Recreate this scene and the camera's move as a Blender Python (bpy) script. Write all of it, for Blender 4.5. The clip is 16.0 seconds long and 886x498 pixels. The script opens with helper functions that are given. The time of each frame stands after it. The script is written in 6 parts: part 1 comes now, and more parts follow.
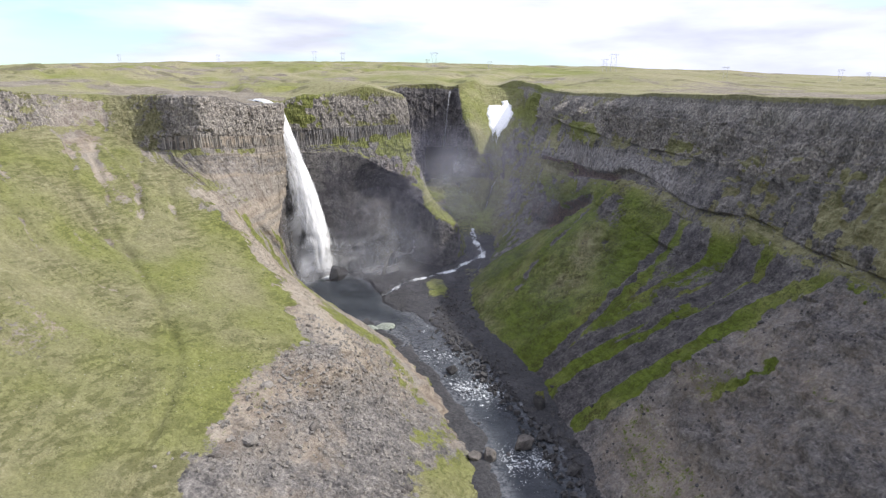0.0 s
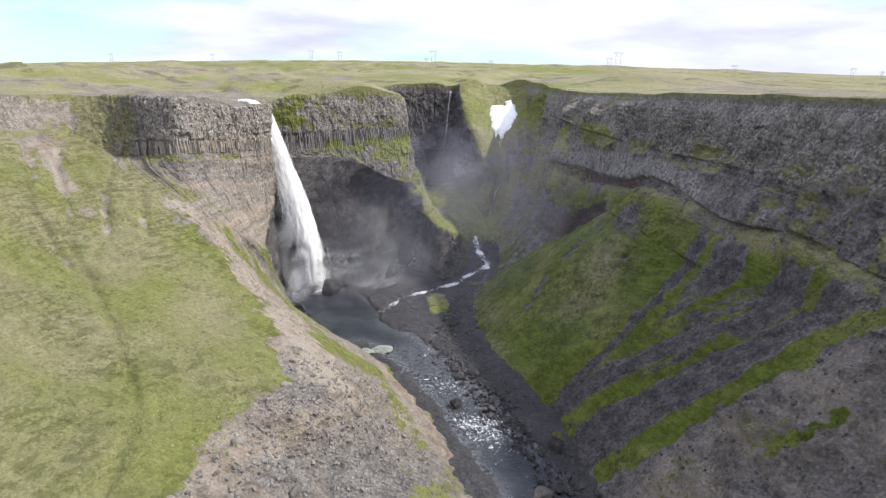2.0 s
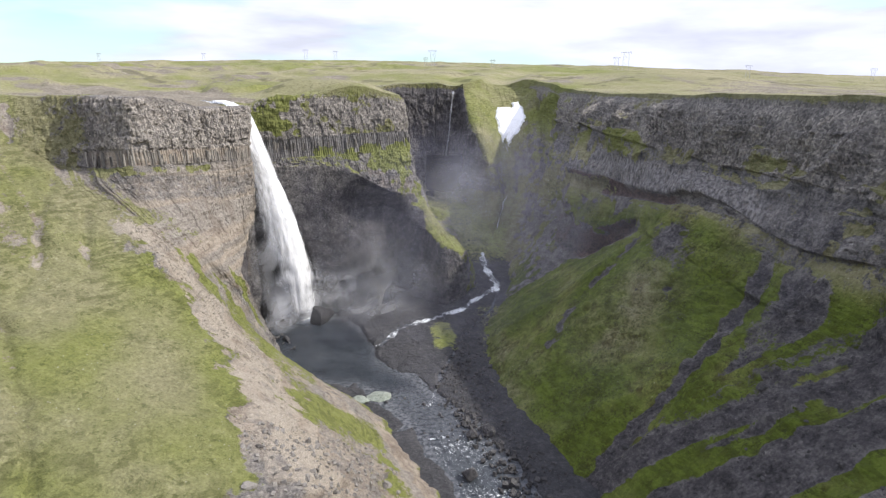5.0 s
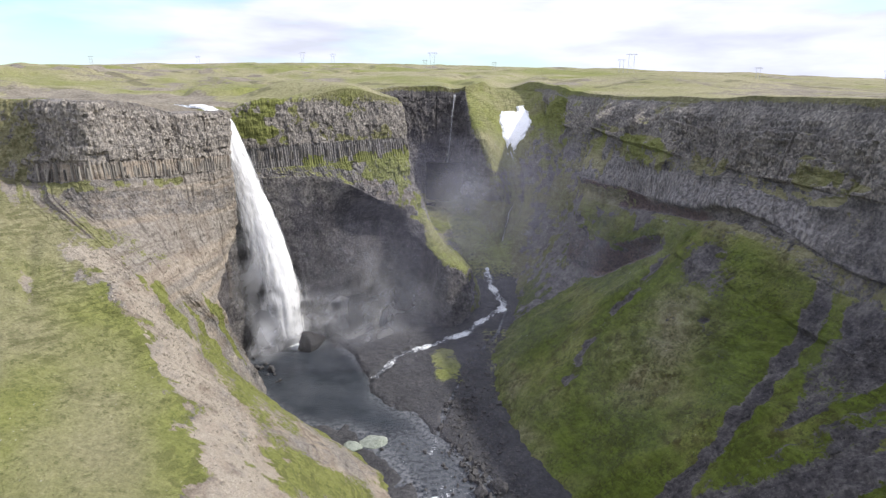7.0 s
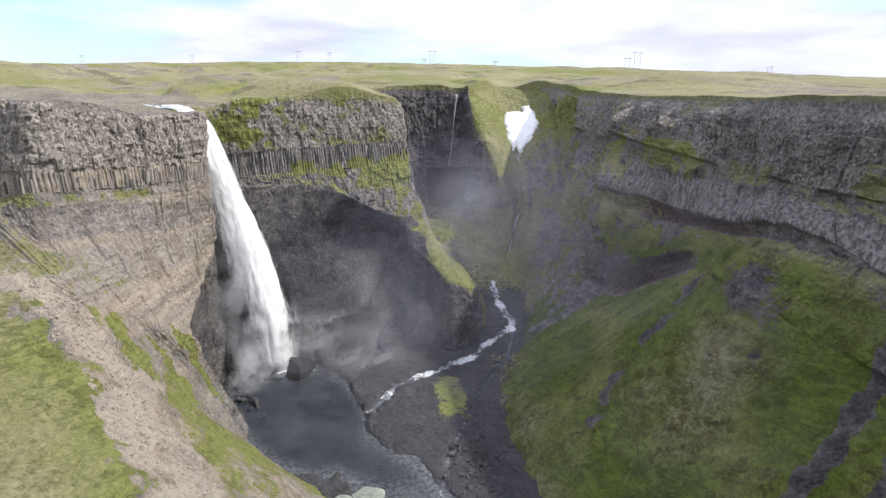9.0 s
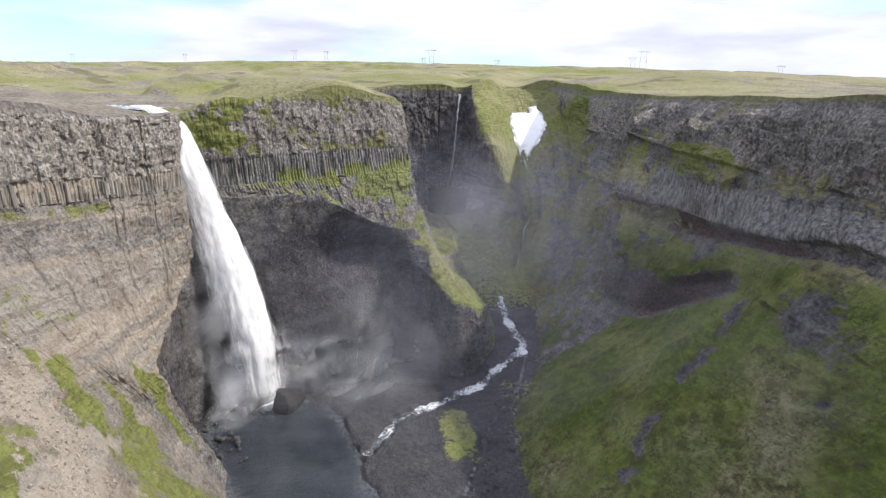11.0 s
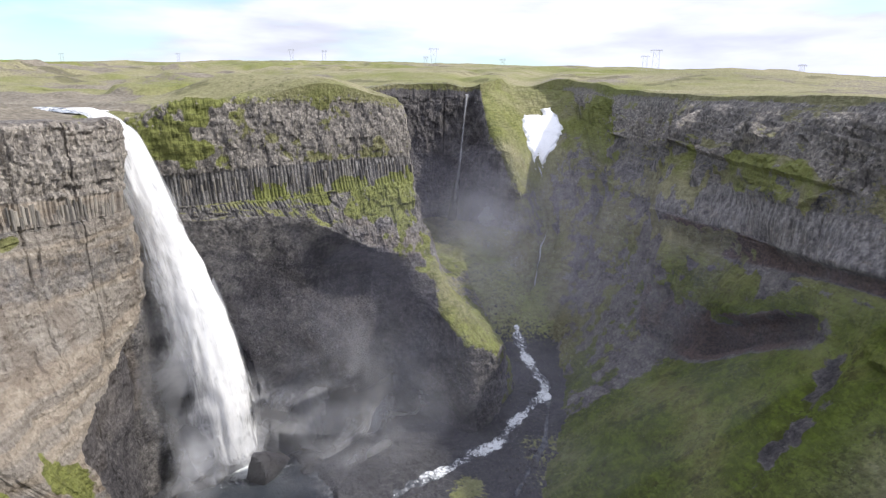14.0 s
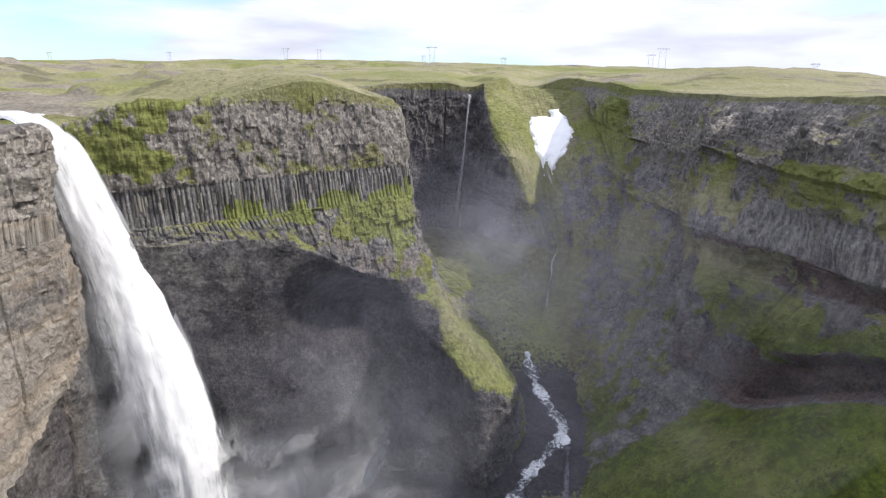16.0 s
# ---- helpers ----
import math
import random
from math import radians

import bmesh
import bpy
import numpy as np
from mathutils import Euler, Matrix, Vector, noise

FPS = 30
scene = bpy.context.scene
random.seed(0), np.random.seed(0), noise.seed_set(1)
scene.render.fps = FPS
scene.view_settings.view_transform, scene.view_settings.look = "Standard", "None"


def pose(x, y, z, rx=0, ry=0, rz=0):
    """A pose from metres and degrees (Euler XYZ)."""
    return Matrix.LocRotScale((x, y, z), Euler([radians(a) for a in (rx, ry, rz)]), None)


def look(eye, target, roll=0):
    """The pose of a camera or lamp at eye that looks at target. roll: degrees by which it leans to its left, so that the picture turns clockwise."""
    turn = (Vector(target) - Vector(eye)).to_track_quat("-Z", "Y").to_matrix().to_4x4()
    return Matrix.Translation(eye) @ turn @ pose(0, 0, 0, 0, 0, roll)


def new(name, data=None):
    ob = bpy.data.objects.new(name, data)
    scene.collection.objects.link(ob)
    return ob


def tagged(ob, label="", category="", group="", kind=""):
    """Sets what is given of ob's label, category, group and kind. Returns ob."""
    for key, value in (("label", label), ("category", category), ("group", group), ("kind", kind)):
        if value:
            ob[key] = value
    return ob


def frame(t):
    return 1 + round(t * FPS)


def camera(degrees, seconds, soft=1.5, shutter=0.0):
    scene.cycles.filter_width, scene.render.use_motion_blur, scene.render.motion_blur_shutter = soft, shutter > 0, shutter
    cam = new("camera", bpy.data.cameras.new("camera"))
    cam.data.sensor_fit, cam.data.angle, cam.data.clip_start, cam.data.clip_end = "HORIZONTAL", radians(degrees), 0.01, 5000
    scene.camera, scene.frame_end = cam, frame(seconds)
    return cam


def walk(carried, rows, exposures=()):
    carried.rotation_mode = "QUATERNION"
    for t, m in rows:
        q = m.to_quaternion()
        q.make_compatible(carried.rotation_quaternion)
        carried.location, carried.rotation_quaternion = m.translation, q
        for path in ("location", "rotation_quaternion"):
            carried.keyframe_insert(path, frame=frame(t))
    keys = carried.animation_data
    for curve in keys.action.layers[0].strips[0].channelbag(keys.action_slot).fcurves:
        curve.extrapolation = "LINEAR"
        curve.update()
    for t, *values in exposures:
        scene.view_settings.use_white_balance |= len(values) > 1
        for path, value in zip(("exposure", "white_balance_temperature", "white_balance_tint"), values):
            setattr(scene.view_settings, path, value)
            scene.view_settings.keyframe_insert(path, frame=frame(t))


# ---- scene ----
cam = camera(76.8, 16.0, soft=1.3)
METRES, EYE, TILT, LEAN, TURN = 280.0, 0.0, -16.0, 0.0, 0.0
ROWS = [
    (0.0, 0.0, 0.0, 0.0, 0.0, 0.0, -0.0),
    (0.5, -0.0024, 0.0294, 0.0084, -0.02, -0.0, 0.01),
    (1.0, -0.0039, 0.0591, 0.0167, -0.04, -0.01, 0.03),
    (1.5, -0.0056, 0.0894, 0.0251, -0.06, -0.02, 0.05),
    (2.0, -0.0076, 0.1198, 0.0333, -0.12, -0.03, 0.07),
    (2.5, -0.0101, 0.1505, 0.0416, -0.15, -0.03, 0.08),
    (3.0, -0.0132, 0.1812, 0.0503, -0.2, -0.06, 0.08),
    (3.5, -0.0166, 0.2124, 0.0585, -0.27, -0.07, 0.09),
    (4.0, -0.02, 0.2434, 0.0668, -0.31, -0.08, 0.08),
    (6.5, -0.0308, 0.3986, 0.1099, -0.46, 0.39, 0.18),
    (7.0, -0.0317, 0.4293, 0.1181, -0.47, 0.4, 0.18),
    (7.5, -0.0339, 0.4604, 0.1262, -0.52, 0.4, 0.21),
    (8.0, -0.0361, 0.4909, 0.1344, -0.54, 0.4, 0.22),
    (8.5, -0.0388, 0.5211, 0.1427, -0.58, 0.39, 0.22),
    (9.0, -0.0407, 0.5509, 0.1506, -0.61, 0.4, 0.24),
    (11.5, -0.0552, 0.6942, 0.1896, -0.84, 0.44, 0.23),
    (12.0, -0.0569, 0.7221, 0.1972, -0.84, 0.45, 0.24),
    (12.5, -0.0584, 0.7503, 0.2051, -0.82, 0.46, 0.25),
    (13.0, -0.0601, 0.7789, 0.2132, -0.78, 0.48, 0.23),
    (13.5, -0.0628, 0.8077, 0.2212, -0.78, 0.49, 0.24),
    (14.0, -0.0655, 0.8373, 0.2293, -0.79, 0.51, 0.24),
    (14.5, -0.0676, 0.8672, 0.2379, -0.77, 0.53, 0.24),
    (15.0, -0.069, 0.8976, 0.2473, -0.73, 0.49, 0.2),
    (15.5, -0.0708, 0.9291, 0.2563, -0.72, 0.49, 0.21),
    (16.0, -0.073, 0.9612, 0.2652, -1.05, 0.51, 0.3),
]
walk(cam, [(t, pose(0, 0, EYE, TILT, LEAN, TURN) @ pose(METRES * x, METRES * y, METRES * z, 90 + pitch, roll, yaw)) for t, x, y, z, yaw, pitch, roll in ROWS], exposures=[(0.0, 0.45), (16.0, 0.45)])

# ---- world and light ----
world = bpy.data.worlds.new("world")
scene.world = world
world.use_nodes = True
SUN_AZ, SUN_EL = 92.0, 43.0          # degrees clockwise from +y, and above the level


def build_world():
    nt = world.node_tree
    nt.nodes.clear()
    N, L = nt.nodes.new, nt.links.new
    out = N("ShaderNodeOutputWorld")
    bg = N("ShaderNodeBackground")
    sky = N("ShaderNodeTexSky")
    sky.sky_type, sky.sun_disc = "NISHITA", False
    sky.sun_elevation, sky.sun_rotation = radians(SUN_EL), radians(SUN_AZ)
    co = N("ShaderNodeTexCoord")
    flat = N("ShaderNodeMapping")
    flat.inputs["Scale"].default_value = (1.0, 1.0, 5.0)
    cloud = N("ShaderNodeTexNoise")
    cloud.inputs["Scale"].default_value, cloud.inputs["Detail"].default_value = 2.2, 6.0
    cover = N("ShaderNodeValToRGB")
    cover.color_ramp.elements[0].position, cover.color_ramp.elements[1].position = 0.38, 0.55
    shade = N("ShaderNodeTexNoise")
    shade.inputs["Scale"].default_value, shade.inputs["Detail"].default_value = 4.5, 5.0
    tone = N("ShaderNodeValToRGB")
    tone.color_ramp.elements[0].position, tone.color_ramp.elements[1].position = 0.36, 0.56
    tone.color_ramp.elements[0].color = (6.6, 6.85, 8.1, 1)
    tone.color_ramp.elements[1].color = (8.5, 8.85, 11.1, 1)
    mix = N("ShaderNodeMix")
    mix.data_type = "RGBA"
    lift = N("ShaderNodeMix")
    lift.data_type, lift.blend_type = "RGBA", "MULTIPLY"
    lift.inputs["Factor"].default_value = 1.0
    lift.inputs["B"].default_value = (1.55, 1.85, 2.0, 1)
    L(co.outputs["Generated"], flat.inputs["Vector"])
    L(flat.outputs["Vector"], cloud.inputs["Vector"])
    L(flat.outputs["Vector"], shade.inputs["Vector"])
    side = N("ShaderNodeSeparateXYZ")
    L(co.outputs["Generated"], side.inputs[0])
    clear = N("ShaderNodeMath")                      # the cloud thins out towards the west
    clear.operation = "MULTIPLY_ADD"
    clear.inputs[1].default_value = 0.15
    L(side.outputs["X"], clear.inputs[0])
    L(cloud.outputs["Fac"], clear.inputs[2])
    high = N("ShaderNodeMath")                       # and thickens overhead, unseen, added to keep the light in shade neutral
    high.operation = "MULTIPLY_ADD"
    high.inputs[1].default_value = 0.45
    L(side.outputs["Z"], high.inputs[0])
    L(clear.outputs["Value"], high.inputs[2])
    L(high.outputs["Value"], cover.inputs["Fac"])
    L(shade.outputs["Fac"], tone.inputs["Fac"])
    L(sky.outputs["Color"], lift.inputs["A"])
    L(cover.outputs["Color"], mix.inputs["Factor"])
    L(lift.outputs["Result"], mix.inputs["A"])
    L(tone.outputs["Color"], mix.inputs["B"])
    up = N("ShaderNodeSeparateXYZ")
    L(co.outputs["Generated"], up.inputs[0])
    rise = N("ShaderNodeMapRange")
    rise.inputs["From Min"].default_value, rise.inputs["From Max"].default_value = 0.05, 0.6
    rise.inputs["To Min"].default_value, rise.inputs["To Max"].default_value = 0.86, 0.96
    L(up.outputs["Z"], rise.inputs["Value"])
    dome = N("ShaderNodeVectorMath")
    dome.operation = "SCALE"
    L(mix.outputs["Result"], dome.inputs[0])
    L(rise.outputs["Result"], dome.inputs["Scale"])
    L(dome.outputs["Vector"], bg.inputs["Color"])
    bg.inputs["Strength"].default_value = 0.1
    L(bg.outputs["Background"], out.inputs["Surface"])


build_world()
sun = new("sun", bpy.data.lights.new("sun", "SUN"))
sun.data.energy, sun.data.angle, sun.data.color = 3.6, radians(1.5), (1.0, 0.955, 0.90)
_az, _el = radians(SUN_AZ), radians(SUN_EL)
sun.matrix_world = look((0, 0, 300), (-math.sin(_az) * math.cos(_el), -math.cos(_az) * math.cos(_el), 300 - math.sin(_el)))

# ---- shape tools ----


def _hash(i, j, k):
    h = (i * 374761393 + j * 668265263 + k * 2147483647 + 1013904223) & 0xFFFFFFFF
    h = ((h ^ (h >> 13)) * 1274126177) & 0xFFFFFFFF
    h = ((h ^ (h >> 16)) * 2246822519) & 0xFFFFFFFF
    return ((h ^ (h >> 15)) & 0xFFFFFF) / 0xFFFFFF * 2 - 1


def vnoise(p):
    """Smooth value noise, -1 to 1, at the rows of p."""
    f = np.floor(p)
    q = (p - f)
    i = f.astype(np.int64)
    q = q * q * q * (q * (q * 6 - 15) + 10)
    out = 0
    for dx in (0, 1):
        wx = q[:, 0] if dx else 1 - q[:, 0]
        for dy in (0, 1):
            wy = q[:, 1] if dy else 1 - q[:, 1]
            for dz in (0, 1):
                wz = q[:, 2] if dz else 1 - q[:, 2]
                out = out + wx * wy * wz * _hash(i[:, 0] + dx, i[:, 1] + dy, i[:, 2] + dz)
    return out


def fbm(p, size, octaves=4, gain=0.5, seed=0.0):
    p = np.asarray(p, float) / size + seed * 17.31
    out, amp, total = 0, 1.0, 0.0
    for o in range(octaves):
        out, total = out + amp * vnoise(p), total + amp
        p, amp = p * 2.03 + 5.7, amp * gain
    return out / total * 1.6


def blocks(S, z, w, h, seed):
    """Stepped relief of jointed rock, -1 to 1: uprights of about w, broken off at heights of about h."""
    p = np.stack([S, 0 * S, z * 0.3], -1)
    c = np.floor(S / w + 0.8 * fbm(p, w * 4, 2, seed=seed)).astype(np.int64)
    lift = _hash(c, 0 * c + seed, 0 * c)
    r = np.floor(z / h + 3.7 * lift + 0.5 * fbm(p, w * 3, 1, seed=seed + 0.5)).astype(np.int64)
    return _hash(c, r, 0 * c + seed)


def smooth(a, b, x):
    t = np.clip((x - a) / (b - a), 0, 1)
    return t * t * (3 - 2 * t)


def along(points, n_or_t):
    """Catmull-Rom through points (rows), at the parameters given."""
    P = np.asarray(points, float)
    t = np.asarray(n_or_t, float)
    i = np.clip(np.floor(t).astype(int), 0, len(P) - 2)
    f = (t - i)[:, None]
    Q = np.vstack([2 * P[0] - P[1], P, 2 * P[-1] - P[-2]])
    a, b, c, d = Q[i], Q[i + 1], Q[i + 2], Q[i + 3]
    return 0.5 * (2 * b + (c - a) * f + (2 * a - 5 * b + 4 * c - d) * f ** 2 + (3 * b - a - 3 * c + d) * f ** 3)


def near_line(x, y, line):
    """Distance from (x, y) to a polyline of (x, y), and how far along it (0 to 1)."""
    best, where = np.full(np.shape(x), 1e9), np.zeros(np.shape(x))
    for k in range(len(line) - 1):
        (ax, ay), (bx, by) = line[k][:2], line[k + 1][:2]
        ll = (bx - ax) ** 2 + (by - ay) ** 2
        t = np.clip(((x - ax) * (bx - ax) + (y - ay) * (by - ay)) / ll, 0, 1)
        d = np.hypot(x - ax - t * (bx - ax), y - ay - t * (by - ay))
        where = np.where(d < best, (k + t) / (len(line) - 1), where)
        best = np.minimum(best, d)
    return best, where


# ---- the canyon's plan: lines along the wall, from the south-west round the head to the south-east ----
# rim: the edge of the plateau; tier: the foot of its columns; ledge: the outer edge of the shelf below;
# foot: where rock turns to slope, or a slope breaks; toe: the edge of the valley floor
WEST_RIM = [(-290, -350, -2), (-280, -50, -2), (-272, 110, -2), (-262, 220, -2), (-255, 300, -2), (-245, 345, -2), (-232, 380, -3),
            (-200, 383, -4), (-157, 361, -5), (-144, 376, -8), (-130, 398, -10), (-118, 419, -11)]
WEST_TIER = [(-270, -350, -28), (-262, -50, -25), (-254, 112, -24), (-245, 220, -24), (-238, 292, -24), (-232, 332, -22), (-222, 366, -24),
             (-192, 366, -38), (-152, 356, -36), (-139, 373, -37), (-126, 394, -38), (-117, 417, -39)]
WEST_LEDGE = [(-180, -350, -85), (-165, -30, -88), (-160, 110, -90), (-150, 195, -86), (-165, 252, -79), (-187, 292, -61), (-170, 320, -56),
              (-178, 348, -46), (-150, 353, -42), (-137, 371, -43), (-124, 393, -44), (-117, 418, -45)]
WEST_FOOT = [(-90, -350, -112), (-95, -10, -110), (-88, 120, -111), (-66, 180, -108), (-46, 216, -106), (-85, 280, -97), (-108, 304, -84),
             (-132, 324, -67), (-125, 345, -74), (-114, 360, -92), (-114, 385, -102), (-121, 420, -104)]
WEST_TOE = [(-15, -350, -158), (0, -20, -156), (16, 130, -155), (18, 195, -154), (-8, 272, -154), (-32, 322, -153), (-54, 342, -152),
            (-72, 356, -152), (-90, 372, -152), (-101, 388, -152), (-108, 400, -152), (-118, 414, -152)]
HEAD_RIM = [(-125, 433, -13), (-133, 446, -14), (-114, 457, -6), (-85, 474, -4), (-55, 492, -4), (-37, 505, -7), (-36, 516, -8),
            (-48, 545, -7), (-72, 630, -5), (-52, 704, -3), (8, 722, -4), (24, 724, -2)]
HEAD_TIER = [(-123, 432, -40), (-134, 448, -42), (-111, 454, -44), (-81, 470, -43), (-50, 487, -42), (-31, 502, -41), (-29, 515, -44),
             (-44, 545, -58), (-67, 630, -60), (-50, 700, -50), (6, 716, -50), (27, 690, -24)]
HEAD_LEDGE = [(-121, 432, -48), (-131, 450, -50), (-108, 450, -49), (-74, 464, -51), (-44, 480, -69), (-24, 499, -76), (-20, 512, -80),
              (-30, 545, -90), (-56, 630, -90), (-47, 697, -62), (4, 712, -62), (31, 645, -42)]
HEAD_FOOT = [(-122, 432, -106), (-131, 455, -104), (-114, 457, -96), (-82, 472, -86), (-47, 495, -84), (-23, 483, -94), (-3, 461, -106),
             (10, 493, -114), (-30, 610, -104), (-30, 680, -100), (-2, 690, -102), (46, 612, -95)]
HEAD_TOE = [(-121, 426, -152), (-127, 458, -152), (-114, 466, -152), (-76, 480, -152), (-36, 478, -152), (-12, 468, -152), (2, 464, -150),
            (24, 512, -148), (4, 575, -116), (0, 620, -110), (12, 628, -110), (38, 578, -124)]
EAST_RIM = [(62, 800, 2), (104, 765, 0), (115, 640, -7), (120, 560, -6), (130, 484, -6), (140, 440, -7), (152, 386, -8),
            (166, 330, -9), (178, 285, -9), (183, 240, -9), (186, 180, -8), (190, 40, -8), (195, -350, -8)]
EAST_TIER = [(66, 745, -20), (98, 720, -22), (104, 622, -30), (108, 540, -30), (112, 474, -33), (126, 432, -37), (139, 385, -40),
             (157, 325, -42), (160, 277, -42), (165, 240, -38), (169, 180, -40), (172, 40, -42), (175, -350, -42)]
EAST_LEDGE = [(62, 684, -56), (93, 640, -44), (94, 600, -60), (93, 518, -60), (114, 460, -60), (120, 424, -61), (131, 367, -56),
              (148, 318, -68), (154, 271, -62), (156, 232, -66), (158, 182, -66), (160, 40, -66), (162, -350, -66)]
EAST_FOOT = [(58, 622, -100), (80, 588, -105), (80, 556, -108), (83, 494, -112), (95, 464, -112), (113, 420, -86), (110, 364, -78),
             (132, 312, -88), (139, 250, -84), (141, 225, -80), (147, 185, -78), (146, 60, -80), (145, -350, -82)]
EAST_TOE = [(42, 570, -130), (48, 554, -139), (48, 530, -145), (44, 494, -148), (30, 458, -151), (18, 418, -153), (18, 370, -154),
            (34, 320, -154), (48, 272, -154), (54, 235, -154), (60, 190, -154), (58, 100, -155), (45, -350, -158)]
LINES = [np.array(a + b + c, float) for a, b, c in ((WEST_RIM, HEAD_RIM, EAST_RIM), (WEST_TIER, HEAD_TIER, EAST_TIER),
         (WEST_LEDGE, HEAD_LEDGE, EAST_LEDGE), (WEST_FOOT, HEAD_FOOT, EAST_FOOT), (WEST_TOE, HEAD_TOE, EAST_TOE))]
STATIONS = len(LINES[0])
NW, NH = len(WEST_RIM), len(HEAD_RIM)


def rim_xy(n=900):
    return along(LINES[0], np.linspace(0, STATIONS - 1, n))[:, :2]


def inside(x, y, poly):
    """Whether (x, y) lies in the polygon."""
    res = np.zeros(np.shape(x), bool)
    x0, y0 = poly[-1]
    for x1, y1 in poly:
        hit = (y1 > y) != (y0 > y)
        if hit.any():
            res ^= hit & (x < (x0 - x1) * (y - y1) / (y0 - y1 + 1e-12) + x1)
        x0, y0 = x1, y1
    return res


BROOK = [(-130, 446), (-150, 450), (-175, 462), (-215, 486), (-290, 540)]   # the river above the high fall
BROOK_2 = [(8, 722), (16, 750), (0, 800), (40, 900), (30, 1050)]
GULLY = [(64, 792), (80, 850), (95, 920), (140, 1050), (200, 1300)]


MOUND = 13.0


def plateau_z(x, y):
    """Height of the open moor."""
    x, y = np.asarray(x, float), np.asarray(y, float)
    p = np.stack([x, y, 0 * x], -1).reshape(-1, 3)
    far = smooth(420, 900, y) * (y - 480)
    z = -5.0 + 0.062 * np.clip(far, 0, None) - (0.032 * np.clip(x, 0, 1500) + 0.010 * np.clip(x, -300, 0)) * smooth(500, 1000, y) + 0.020 * np.clip(x + 300, -900, 0) * smooth(700, 1200, y)
    over = np.clip(y - 1750, 0, None)
    z = z - 0.062 * over + 30 * (1 - np.exp(-over / 900)) - 0.01 * over
    out = np.clip(np.hypot(x, np.minimum(y - 500, 0)) - 260, 0, None)
    z = z + 8 * smooth(0, 500, out) * (x < 0)  + 3 * smooth(0, 400, out) * (x > 0)
    z = z + MOUND * np.exp(-((x + 430) / 150) ** 2 - ((y - 560) / 190) ** 2)
    z = z + fbm(p, 160, 4, seed=3).reshape(np.shape(x)) * (1.2 + 3.5 * smooth(60, 500, out + np.clip(y - 700, 0, None)))
    z = z + (fbm(p, 34, 4, seed=4) * 1.3).reshape(np.shape(x))
    z = z + 11 * np.exp(-((x + 92) / 40) ** 4 - ((y - 512) / 32) ** 4) + 14 * np.exp(-((x - 270) / 110) ** 2 - ((y - 800) / 150) ** 2)
    rolling = smooth(440, 520, y) * (1 - smooth(900, 1300, y)) * smooth(-120, -190, x)
    z = z + rolling * (7.0 * fbm(p, 75, 3, seed=79) + 2.0 * np.abs(fbm(p, 30, 2, seed=80))).reshape(np.shape(x))
    banks = smooth(420, 520, y) * (1 - smooth(1300, 1700, y)) * smooth(-60, -160, x) + 0.5 * smooth(640, 800, y) * (1 - smooth(1300, 1700, y)) * smooth(60, 160, x)
    z = z + banks * (5.0 * smooth(0.02, 0.10, fbm(p * (1, 0.6, 1), 110, 3, seed=85)) - 2.0).reshape(np.shape(x))
    z = z - 5.5 * np.exp(-((x + 122) / 25) ** 4 - ((y - 411) / 30) ** 4)
    d, t = near_line(x, y, BROOK)
    z = z - (8.0 - 5.2 * smooth(0.0, 0.10, t)) * (1 - smooth(4, 22, d))
    d, t = near_line(x, y, BROOK_2)
    z = z - 4.0 * (1 - smooth(1, 18, d))
    d, t = near_line(x, y, GULLY)
    z = z - (9.0 - 7 * t) * (1 - smooth(2, 34, d))
    return z


def floor_z(x, y):
    """Height of the valley floor."""
    z = np.interp(y, [-400, 200, 420, 460, 500, 545, 570, 600, 660], [-157, -152.6, -151.5, -149.5, -146.5, -142.5, -128, -114, -107])
    return z


# ---- wall sheet, over lines placed to fit the camera's view ----
ROWS_V = (9, 50, 36, 56, 84)          # rows: lip, columns, shelf, lower rock, slope


